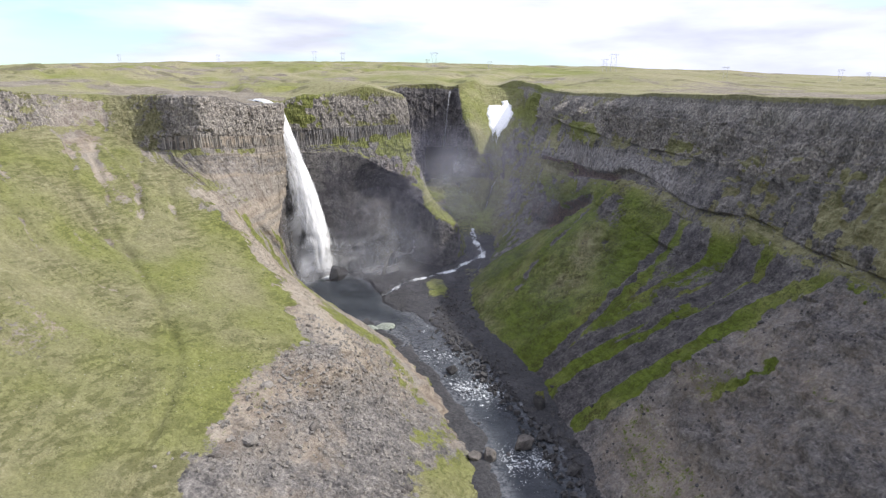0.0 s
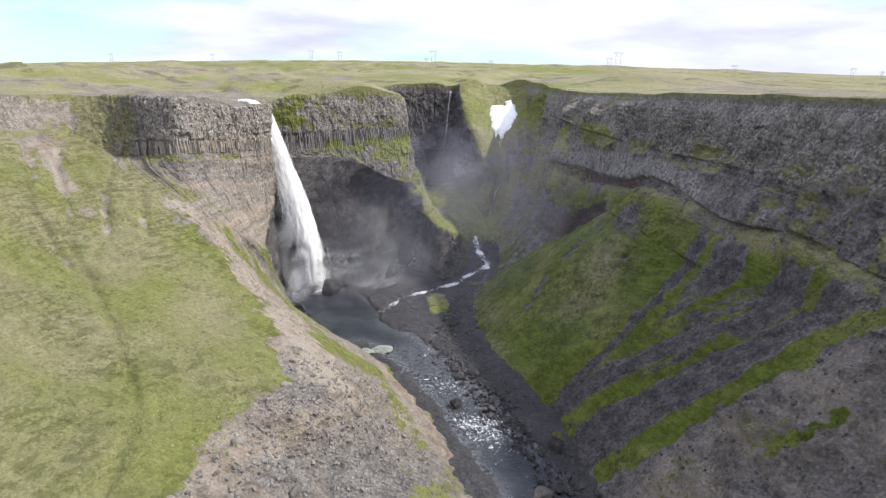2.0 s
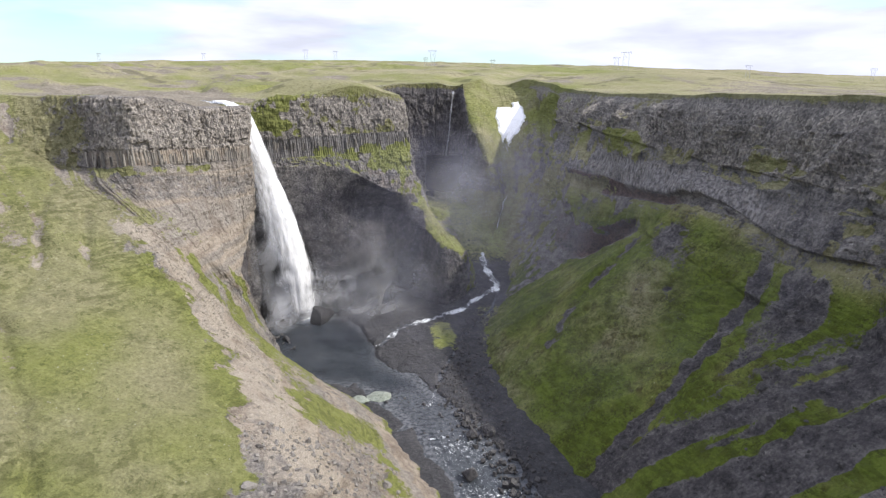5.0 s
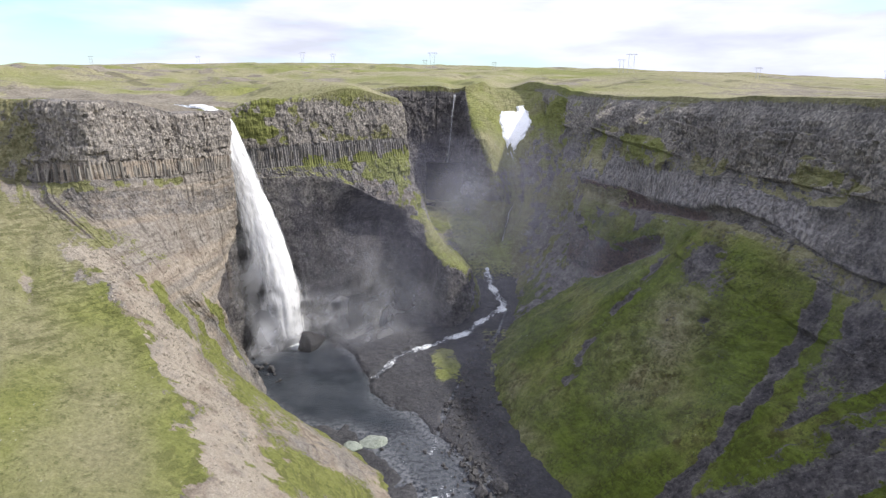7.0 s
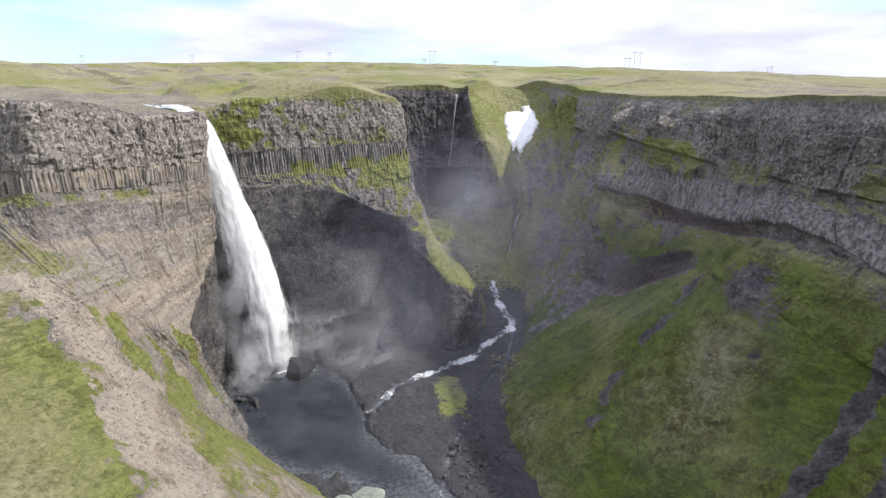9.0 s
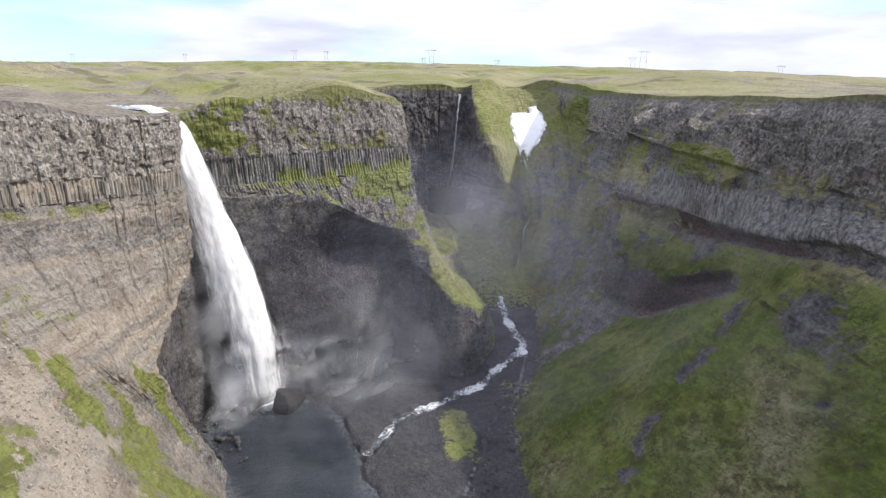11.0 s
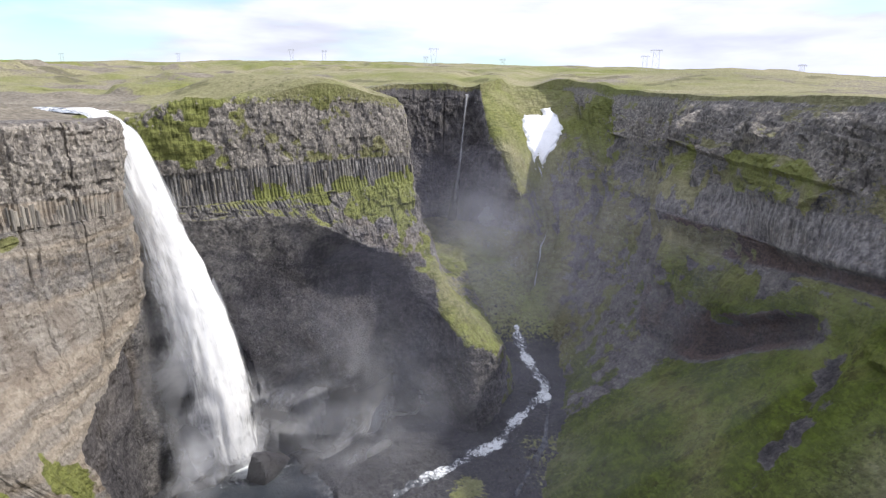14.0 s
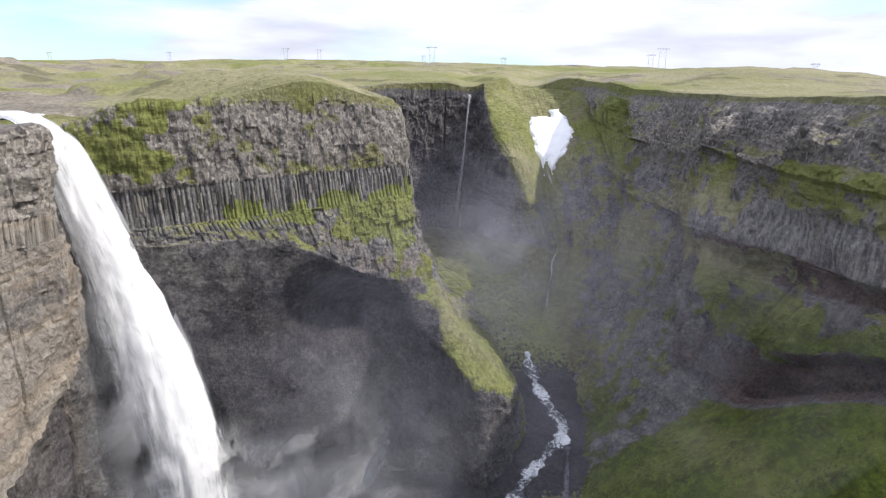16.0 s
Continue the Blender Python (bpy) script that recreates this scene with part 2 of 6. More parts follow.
def wall_sheet():
    """The canyon wall: a sheet lofted over the plan's lines. Returns points (nu, nv, 3), the station of each column and the band of each row."""
    w = np.array([9, 5, 2.2, 1.5, 1.1, 1.0, 0.8, 0.65, 0.5, 0.5, 0.5, 0.55] + [0.55, 0.55, 0.5, 0.5, 0.5, 0.5, 0.7, 1.0, 1.0, 1.0, 0.9, 0.9]
                 + [0.9, 0.9, 0.9, 0.8, 0.75, 0.75, 0.75, 0.8, 0.9, 1.0, 1.5, 4, 8])
    t = np.linspace(0, STATIONS - 1, 6000)
    mid = sum(along(l, t) for l in LINES[:4]) / 4
    step = np.linalg.norm(np.diff(mid, axis=0), axis=1) / np.interp(t[1:], np.arange(STATIONS), w)
    s = np.r_[0, np.cumsum(step)]
    nu = int(s[-1] * 1.3)
    u = np.interp(np.linspace(0, s[-1], nu), s, t)
    L = [along(l, u) for l in LINES]
    out = np.stack([L[0][:, 0], L[0][:, 1]], -1)
    tang = np.gradient(out, axis=0)
    # the wall's back lies to the left of its run
    back = np.stack([-tang[:, 1], tang[:, 0]], -1)
    back /= np.linalg.norm(back, axis=1, keepdims=True) + 1e-9
    k = np.ones(41) / 41
    pad = np.pad(back, ((20, 20), (0, 0)), mode="edge")
    back = np.stack([np.convolve(pad[:, i], k, mode="valid") for i in (0, 1)], -1)
    lip = np.concatenate([L[0][:, :2] + 14.0 * back, L[0][:, 2:]], 1)
    under = L[4] + np.array([0, 0, -6.0])
    ctrl = [lip, L[0], L[1], L[2], L[3], L[4], under]
    cols, band = [], []
    for b, n in enumerate(ROWS_V + (3,)):
        f = np.linspace(0, 1, n, endpoint=False)
        for g in f:
            cols.append(ctrl[b] * (1 - g) + ctrl[b + 1] * g)
            band.append(b + g)
    cols.append(under)
    band.append(6.0)
    return np.stack(cols, 1), u, np.array(band)


def sheet_normals(P):
    du, dv = np.gradient(P, axis=0), np.gradient(P, axis=1)
    n = np.cross(dv, du)
    return n / (np.linalg.norm(n, axis=2, keepdims=True) + 1e-9)


def station_values(u, values):
    return np.interp(u, np.arange(STATIONS), values)


# how rocky the shelf, the lower rock and the slope are at each station
ROCK_SHELF = [0, 0, 0, 0, 0, 0, 0.05, 0.3, 0.8, 0.9, 1, 1] + [1, 1, 1, .9, .9, .9, .9, .8, 1, 1, 1, .4] + [.3, .3, .5, .6, .5, .5, .6, .7, .8, .8, .8, .8, .8]
ROCK_LOW = [0, 0, 0, 0, 0, 0, 0.05, 0.15, 0.8, 1, 1, 1] + [1, 1, 1, 1, 1, .9, .5, .35, .6, 1, 1, .5] + [.7, .6, .9, 1, 1, .8, .6, .5, .5, .5, .5, .5, .5]
ROCK_SLOPE = [.3, .3, .3, .3, .2, .1, .1, .3, .5, 1, 1, 1] + [1, 1, 1, 1, 1, 1, 1, .5, .4, .4, .4, .4] + [.4, .4, .4, .2, 0, 0, 0, 0, 0, 0, 0, 0, 0]


CREST = [(-150, 332), (-113, 322), (-82, 290), (-58, 248), (-45, 228)]         # pale scree along the west spur
RUNNEL = [(-187, 307), (-173, 283), (-144, 251), (-125, 228), (-109, 208), (-100, 193), (-94, 170), (-92, 151), (-88, 132), (-86, 90)]
GULLIES = ([(-224, 384), (-214, 352), (-204, 327), (-187, 307)], [(-197, 374), (-187, 348), (-179, 328), (-162, 291), (-152, 268)],
           [(-226, 346), (-205, 306), (-196, 292), (-171, 274), (-150, 254)], [(-165, 338), (-157, 318), (-146, 300)], [(-236, 300), (-215, 268), (-190, 246), (-165, 226)])
OCHRE = [(-30, 304), (-13, 264), (-2, 240)]
CHUTE = [(156, 345), (137, 322), (117, 311), (86, 292), (62, 283), (46, 271)]  # dark scree chutes of the east slope
CHUTE_2 = [(108, 401), (91, 388), (75, 379), (60, 368), (50, 356)]
SCREE = [(144, 256), (135, 270), (106, 271), (81, 273), (53, 269)]
GREEN_1 = [(117, 248), (99, 250), (78, 260), (52, 262)]                        # turf between the chutes
GREEN_2 = [(154, 210), (136, 218), (111, 220), (90, 223), (64, 226)]
GREEN_3 = [(122, 186), (108, 190)]
LEDGE_ROCK = [(97, 199), (94, 190), (93, 172), (97, 160)]                     # a low outcrop in the southern scree


def patch_of(U, B, poly, soft_u=0.08, soft_b=0.05, wob=0.0):
    """1 inside a polygon of (station, band), fading to 0 over its edge."""
    k = soft_b / soft_u
    pts = [(a * k, b) for a, b in poly]
    d, _ = near_line(U * k, B, pts + pts[:1])
    return smooth(-soft_b, soft_b, np.where(inside(U * k, B, pts), d, -d) + wob)


def build_wall():
    """The wall's points with its relief, and what covers each of them."""
    P, u, band = wall_sheet()
    for _ in range(2):
        P[:, 1:-1] = P[:, 1:-1] * 0.5 + 0.25 * (P[:, :-2] + P[:, 2:])
    soft = P.copy()
    for _ in range(60):
        soft[:, 1:-1] = soft[:, 1:-1] * 0.5 + 0.25 * (soft[:, :-2] + soft[:, 2:])
    ease = (1 - smooth(8.2, 8.8, u))[:, None] * (smooth(2.15, 2.5, band) * (1 - smooth(4.6, 4.9, band)))[None, :] + smooth(28.6, 29.4, u)[:, None] * (smooth(3.2, 3.6, band) * (1 - smooth(4.7, 4.95, band)))[None, :]
    P = P * (1 - ease[:, :, None]) + soft * ease[:, :, None]
    # the side gorge's mouth falls in one sweep, with no shelf
    sweep = P.copy()
    for _ in range(3):
        pad = np.cumsum(np.pad(sweep, ((0, 0), (20, 19), (0, 0)), mode="edge"), axis=1)
        sweep[:, 1:] = (pad[:, 39:] - pad[:, :-39])[:, :sweep.shape[1] - 1] / 39
    mouth = (smooth(24.0, 24.6, u) * (1 - smooth(26.75, 27.1, u)))[:, None] * (smooth(1.25, 1.7, band) * (1 - smooth(4.4, 4.9, band)))[None, :]
    P = P * (1 - mouth[:, :, None]) + sweep * mouth[:, :, None]
    N = sheet_normals(P)
    nu, nv = P.shape[:2]
    flat = P.reshape(-1, 3)
    x, y, z = flat.T
    B = np.broadcast_to(band, (nu, nv)).ravel()
    U = np.repeat(u, nv)
    rock = np.select([B < 1, B < 2, B < 3, B < 4], [0.0 * B, np.interp(U, [4.9, 5.5, 6.2, 6.6, 7.2, 22.4, 22.9, 24.6, 25.4], [1, 0.5, 0.1, 0.35, 1, 1, 0.15, 0.25, 1]), station_values(U, ROCK_SHELF), station_values(U, ROCK_LOW)], station_values(U, ROCK_SLOPE))
    s = np.r_[0, np.cumsum(np.linalg.norm(np.diff(P[:, 8, :2], axis=0), axis=1))]
    S = np.repeat(s, nv)
    east = smooth(23.5, 25.0, U)
    west_cliff = smooth(7.1, 7.5, U) * (1 - smooth(11.6, 12.2, U))
    prom = smooth(12.9, 13.6, U) * (1 - smooth(17.6, 18.2, U))
    colco = np.stack([S, 0 * S, z * 0.04], -1)
    big = fbm(flat, 38, 4, seed=1) * 4.0
    mid = fbm(flat, 9, 4, seed=2) * 1.5
    fine = fbm(flat, 2.4, 2, seed=11) * 0.45
    zz = z + 2.5 * fbm(flat, 45, 2, seed=12)
    f = (zz / 9.5) % 1.0
    terrace = (smooth(0, 0.85, f) - smooth(0.85, 1.0, f) - 0.45)
    f = (zz / 3.1 + 0.3) % 1.0
    terrace_2 = (smooth(0, 0.8, f) - smooth(0.8, 1.0, f) - 0.45)
    butt = 1 - 2 * np.abs(fbm(np.stack([S, 0 * S, z * 0.12], -1), 30, 3, seed=13))
    saw = np.abs(((S / 1.45 + 0.35 * fbm(colco, 5, 2, seed=6)) % 1.0) - 0.5) * 2          # the sides of single columns
    cleft = -1.8 * (1 - smooth(0.0, 0.09, np.abs(fbm(colco, 13.0, 1, seed=7))))
    broken = fbm(np.stack([S, 0 * S, z * 0.5], -1), 2.2, 2, seed=16) * 0.7
    tier = ((B >= 1) & (B < 2.02)) * 1.0
    second = ((B >= 2) & (B < 3)) * east * smooth(26.95, 27.15, U)
    low = smooth(1.74, 1.77, B + 0.07 * prom) * tier * np.maximum(west_cliff, prom)                         # colonnade under the broken crown
    columns = np.clip(low + second * smooth(2.3, 2.36, B) * (0.8 - 0.72 * smooth(30.3, 31.3, U)) + smooth(2.08, 2.12, B) * (1 - smooth(2.4, 2.5, B)) * prom * smooth(15.5, 15.1, U), 0, 1)
    crown = tier * (1 - low)
    e_under = smooth(26.95, 27.15, U) * (1 - smooth(29.7, 30.4, U))
    calm = (0.25 + 0.75 * smooth(-0.1, 0.5, fbm(flat, 28, 2, seed=24))) * (1 - 0.8 * smooth(11.5, 12.2, U) * (1 - smooth(17.5, 18.5, U)) * (B > 3))
    rough_1 = 1.8 * fbm(flat, 16, 3, seed=25)
    rough_2 = -1.8 * np.abs(fbm(np.stack([S, 0 * S, z * 0.35], -1), 7, 3, seed=26))
    jointed = (blocks(S, z, 5.0, 8.0, 51) * (0.9 + 1.2 * east) + blocks(S, z, 2.1, 3.4, 52) * (0.55 + 0.45 * east) + blocks(S, z, 1.0, 1.6, 53) * 0.28) * (1 - 0.85 * columns)
    jointed = jointed * (1 - 0.55 * (1 - tier) * west_cliff) * (1 - 0.4 * smooth(11.6, 12.2, U) * (1 - smooth(17.5, 18, U)) * (B > 3.1))
    jointed = jointed * (1 - 0.55 * prom * tier) * (1 - 0.55 * east) * (1 - 0.6 * prom * (B > 2.9))
    cleft = cleft * (1 - 0.75 * prom)
    d_rock = (big * 0.55 + mid * 0.35 * (1 - 0.65 * columns) + fine * 0.6 * (1 - 0.6 * columns) + jointed + broken * 0.5 * crown + cleft * np.clip(tier + columns, 0, 1)
              + columns * (1.15 * np.sqrt(np.clip(1 - saw ** 2.2, 0, 1)) - 0.7 + 0.5 * fbm(np.stack([np.floor(S / 1.45 + 0.35 * fbm(colco, 5, 2, seed=6)) * 3.7, 0 * S, z * 0.12], -1), 3, 2, seed=28)) - low * 0.9
              + terrace * (0.5 + 1.9 * east * (1 - columns) * (1 - 0.9 * (B > 3.05)) - 0.1 * (1 - tier) * west_cliff) * calm + terrace_2 * (0.45 + 0.5 * east * (1 - 1.6 * (B > 3.05)) - 0.1 * (1 - tier) * west_cliff) * calm * (1 - columns) * (1 - 0.6 * crown * (1 - east))
              + east * (1 - columns) * (rough_1 + rough_2)
              + butt * (0.6 + 4.2 * east + 2.2 * (1 - tier) * west_cliff)
              + (1 - tier) * west_cliff * (cleft * 0.8 + rough_2 * 0.3))
    d_soft = big * 0.4 + fbm(flat, 12, 3, seed=8) * 0.7 + fbm(flat, 2.6, 3, seed=9) * 0.30
    ribs = fbm(np.stack([S, 0 * S, z * 0.1], -1), 16, 3, seed=14)
    d_soft = d_soft + ribs * (0.9 + 1.5 * (U < 8.5) * smooth(3.4, 2.4, B)) * smooth(2.0, 2.3, B)
    rubble = smooth(-0.02, 0.06, B - np.interp(U, [2.2, 2.6, 3.0, 3.6, 4.2], [4.05, 3.95, 3.83, 3.80, 3.90]) + 0.04 * fbm(flat, 7, 3, seed=77)) * (1 - smooth(4.3, 4.7, U)) * (1 - smooth(4.55, 4.8, B + 0.4 * smooth(2.8, 3.4, U) * -1))
    crag = np.clip(fbm(flat, 7, 3, seed=15) - 0.25, 0, 1) * 2.6
    d_soft = d_soft + rubble * (crag + blocks(S, z, 6.0, 4.0, 54) * 1.3 * smooth(0.0, 0.4, fbm(flat, 18, 2, seed=29)) + blocks(S, z, 2.4, 2.0, 55) * 0.45 * smooth(-0.1, 0.3, fbm(flat, 12, 2, seed=30)))
    stony = east * smooth(3.9, 4.1, B) * smooth(232, 205, y) * smooth(0.22, 0.45, fbm(flat, 20, 3, seed=34))
    d_soft = d_soft + stony * (2.2 + 1.6 * blocks(S, z, 4.0, 3.5, 56) + 0.7 * blocks(S, z, 1.6, 1.6, 57))
    # outcrops on the green east slope, and the knob under the second tier
    knob = np.exp(-((x - 111) / 9) ** 2 - ((y - 366) / 14) ** 2)
    d_soft = d_soft + east * np.clip(fbm(flat, 11, 3, seed=17) - 0.35, 0, 1) * 4 * smooth(60, 110, x) + knob * (3.0 + 1.5 * fbm(flat, 4, 2, seed=18))
    jag = 0.9 + 1.3 * fbm(np.stack([S, 0 * S, 0 * S], -1), 11, 4, seed=78)
    d_rock = d_rock + second * 3.0 * jag * smooth(2.3, 2.9, B) - east * e_under * 3.5 * np.exp(-((B - 3.14) / 0.10) ** 2)
    hollow = 10 * np.exp(-((x - 98) / 15) ** 2 - ((y - 448) / 22) ** 2 - ((z + 107) / 8) ** 2)
    d_rock = d_rock - hollow
    along_cave = smooth(27.95, 28.1, U) * (1 - smooth(28.9, 29.15, U))
    cave = along_cave * smooth(3.62, 3.72, B) * (1 - smooth(4.02, 4.10, B))
    d_rock = d_rock - 7.0 * cave
    spurs = 0 * x
    for run, wide in (([(1.3, 27.9), (1.64, 28.05), (1.86, 27.79), (2.31, 27.5), (2.5, 27.4)], 0.09), ([(1.06, 29.3), (1.44, 29.26), (1.70, 29.14), (1.96, 28.95), (2.35, 28.6)], 0.07),
                      ([(1.2, 27.2), (1.44, 27.23), (1.82, 27.26), (2.08, 27.05), (2.42, 26.84)], 0.10), ([(1.1, 30.1), (1.6, 30.0), (2.1, 29.75), (2.4, 29.6)], 0.08),
                      ([(1.1, 31.2), (1.7, 31.1), (2.1, 30.8), (2.4, 30.6)], 0.10), ([(1.1, 26.5), (1.6, 26.4), (2.2, 26.1), (2.6, 25.9)], 0.10), ([(1.1, 32.6), (1.7, 32.5), (2.2, 32.2)], 0.12)):
        at = np.interp(B, [q[0] for q in run], [q[1] for q in run])
        off = np.abs((U + 0.03 * fbm(flat, 9, 2, seed=75) - at) / wide)
        spurs = np.maximum(spurs, np.exp(-off ** 1.1) * smooth(run[0][0], run[0][0] + 0.5, B) * (1 - smooth(run[-1][0] - 0.15, run[-1][0] + 0.05, B)))
    bench = e_under * 3.0 * smooth(1.75, 2.25, B) * (1 - smooth(2.92, 3.03, B))
    corner = (5.5 * np.exp(-((U - 27.22) / 0.17) ** 2) - 5.0 * np.exp(-((U - 26.65) / 0.3) ** 2)) * smooth(1.9, 2.4, B) * (1 - smooth(3.8, 4.1, B))
    d_rock = d_rock + bench + corner + spurs * 2.0
    d_rock = d_rock + spurs * 4.5
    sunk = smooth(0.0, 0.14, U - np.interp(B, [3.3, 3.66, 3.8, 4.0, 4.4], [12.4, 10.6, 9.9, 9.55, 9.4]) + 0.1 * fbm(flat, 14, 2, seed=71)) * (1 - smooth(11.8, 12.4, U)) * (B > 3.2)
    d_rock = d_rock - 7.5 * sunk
    braes = east * np.exp(-((x - 94) / 34) ** 2 - ((y - 342) / 34) ** 2) * (B > 3.45)
    d_soft = d_soft + braes * (2.6 * fbm(flat * (1, 1, 2.2), 9, 3, seed=72) + 1.1 * blocks(S, z, 3.6, 2.2, 73) * smooth(0.0, 0.4, fbm(flat, 16, 2, seed=74)))
    chute, _ = near_line(x, y, CHUTE)
    d_soft = d_soft - 1.8 * (1 - smooth(3, 9, chute)) * (B > 3.3) * east
    chute_2, _ = near_line(x, y, CHUTE_2)
    d_soft = d_soft - 1.2 * (1 - smooth(2, 6, chute_2)) * (B > 3.3) * east
    runnel, _ = near_line(x, y, RUNNEL)
    d_soft = d_soft - 1.4 * (1 - smooth(0.3, 2.2, runnel + 1.2 * fbm(flat, 9, 3, seed=19))) * (U < 7)
    hummock = smooth(18.5, 19.0, U) * (1 - smooth(20.0, 20.6, U)) * smooth(3.8, 4.1, B)
    d_soft = d_soft + hummock * 4.0 * np.clip(fbm(flat, 12, 3, seed=86), 0, 1)
    gully = 0 * x
    for line in GULLIES:
        g, t = near_line(x + 2.5 * fbm(flat, 17, 3, seed=82), y, line)
        gully = np.maximum(gully, (1 - smooth(0.2, 3.4, g)) * smooth(0.0, 0.15, t) * (1 - smooth(0.8, 1.0, t)))
    gully = gully * (U < 7.2) * (B > 1.05)
    folds = np.abs(fbm(np.stack([S, 0 * S, z * 0.06], -1), 15, 2, seed=83)) * (U < 7.2) * smooth(1.2, 2.0, B) * (1 - smooth(3.0, 3.6, B))
    d_soft = d_soft - 1.5 * gully + 2.0 * folds
    outcrop, _ = near_line(x, y, LEDGE_ROCK)
    outcrop = (1 - smooth(1.0, 5.0, outcrop + 1.6 * fbm(flat, 6, 3, seed=84))) * east * (B > 4)
    d_soft = d_soft + outcrop * (2.0 + 1.4 * blocks(S, z, 3.0, 2.5, 58))
    alcove = smooth(12.6, 13.2, U) * (1 - smooth(16.6, 17.2, U)) * smooth(2.95, 3.1, B)
    d_rock = d_rock * (1 - 0.55 * alcove)
    edge = smooth(0.2 + 0.75 * east, 1.12 + 0.33 * east, B) * (1 - smooth(5.0, 5.4, B))
    d = (d_rock * rock + d_soft * (1 - rock)) * edge
    flat = flat + N.reshape(-1, 3) * d[:, None]
    lipz = plateau_z(flat[:, 0], flat[:, 1])
    dip = np.where(B < 1, -0.3 + 1.8 * smooth(0.45, 0.0, B), 0)
    flat[:, 2] = np.where(B < 1.0, lipz - dip, flat[:, 2])
    Q = flat.reshape(nu, nv, 3)
    x, y, z = flat.T

    # ---- cover: grass, dark (scree, wet rock and painted shade), tan rock, red beds, yellow moss ----
    n2 = sheet_normals(Q)
    nz = n2[:, :, 2]
    nz = (nz + np.roll(nz, 2, 1) + np.roll(nz, -2, 1) + np.roll(nz, 2, 0) + np.roll(nz, -2, 0)).ravel() / 5
    patch = fbm(flat, 30, 4, seed=21)
    patch_2 = fbm(flat, 6, 3, seed=22)
    grass = smooth(0.42 + 0.08 * east, 0.68 + 0.10 * east, nz + 0.14 * patch) * rock * (0.7 + 0.15 * east) + (1 - rock) * 0.92
    grass = grass + 0.25 * patch_2 * rock
    dark = 0.06 * east + 0 * x
    tan, red, moss = 0 * x, 0 * x, 0.42 + 0.22 * patch
    # west slope
    w = 1 - smooth(7.5, 8.1, U + 0.2 * patch_2)
    slope = smooth(2.0, 2.2, B)
    bare = fbm(np.stack([S, 0 * S, z * 0.15], -1), 14, 3, seed=23)
    grass = grass - w * slope * np.clip(bare - 0.02, 0, 1) * 0.95 * smooth(3.7, 2.3, B)
    tan = tan + w * slope * 0.5 * smooth(0.0, 0.3, bare)
    tan = tan + w * (0.35 * (1 - slope) + 0.25 * slope)
    heath = (1 - smooth(7.35, 7.7, U + 0.15 * patch_2)) * (B < 2.2) * (B >= 1)
    grass = np.maximum(grass, heath * (0.30 + 0.45 * smooth(5.6, 6.1, U) + 0.4 * patch_2))
    moss = moss - 0.4 * heath * smooth(6.2, 6.5, U)
    dark = np.maximum(dark, heath * (0.30 * smooth(6.1, 7.0, U) + 0.12 + 0.2 * patch_2) * (1 - smooth(4.6, 5.2, U) + smooth(5.8, 6.4, U)))
    fan = patch_of(U, B, [(5.2, 1.3), (5.7, 1.1), (6.1, 1.02), (6.3, 1.2), (6.2, 1.7), (5.8, 2.1), (5.2, 2.35), (4.9, 2.0)], 0.3, 0.3, 0.3 * patch_2 + 0.15 * patch)
    grass, tan, red, dark = grass * (1 - 0.6 * fan), np.maximum(tan, fan), red + 0.38 * fan, dark * (1 - fan)
    grass = grass - 0.30 * gully * (0.8 + patch_2) - 0.22 * smooth(0.25, 0.0, folds) * w * (B > 1.9) * (B < 3.2) * np.clip(0.5 + 1.5 * patch_2, 0, 1)
    tan = np.maximum(tan, 0.5 * gully)
    pale = np.exp(-((x + 150) / 16) ** 2 - ((y - 183) / 14) ** 2)
    grass, tan = grass - 0.4 * pale, tan + 0.4 * pale
    grass = np.where((rubble > 0), grass * (1 - rubble) + rubble * (0.10 + 0.30 * patch + 0.45 * smooth(4.25, 4.6, B) * np.clip(0.4 + patch_2, 0, 1)), grass)
    tan = tan * (1 - rubble) + (0.34 + 0.5 * patch) * rubble
    grass = grass - 0.2 * (1 - smooth(0.5, 3, runnel)) * w
    c, t = near_line(x, y, CREST)
    right = smooth(3.6, 4.2, B) * smooth(2.5, 4.0, U) * (1 - smooth(8.2, 9.0, U))
    scree = (1 - smooth(5, 14, c + 9 * patch_2 + 4 * patch)) * smooth(3.2, 3.8, B) * (1 - smooth(8.0, 8.6, U)) * smooth(3.6, 4.2, U)
    grass = grass * (1 - (0.88 + 0.25 * patch) * scree) - 0.5 * right * (1 - scree) * smooth(4.4, 5, U) * (0.45 + 1.3 * patch)
    tan = np.maximum(tan, scree * (0.75 + 0.25 * patch_2) + right * 0.55)
    moss = moss + 0.5 * right
    o, _ = near_line(x, y, OCHRE)
    o = 1 - smooth(2, 8, o)
    tan, red, grass = np.maximum(tan, o), red + 0.35 * o, grass * (1 - 0.8 * o)
    # west cliff
    wc = west_cliff * (B < 4.2)
    tan = np.maximum(tan, wc * (smooth(-38, -41, z) * 0.5 + smooth(-54, -64, z + 6 * patch) * 0.45 + 0.28 * low + 0.42))
    grass = grass * (1 - 0.55 * wc * rock)
    bed = z + 0.10 * (y - 380) + 3.0 * patch
    grey_bed = wc * (B > 2.05) * smooth(-42.5, -44, bed) * (1 - smooth(-54, -57, bed))
    tan = tan * (1 - 0.5 * grey_bed)
    start = np.interp(U, [10, 12, 13, 14.3, 15.0, 16.5, 17.5], [3.6, 3.3, 3.75, 3.75, 3.0, 3.0, 3.6]) + 0.25 * patch_2
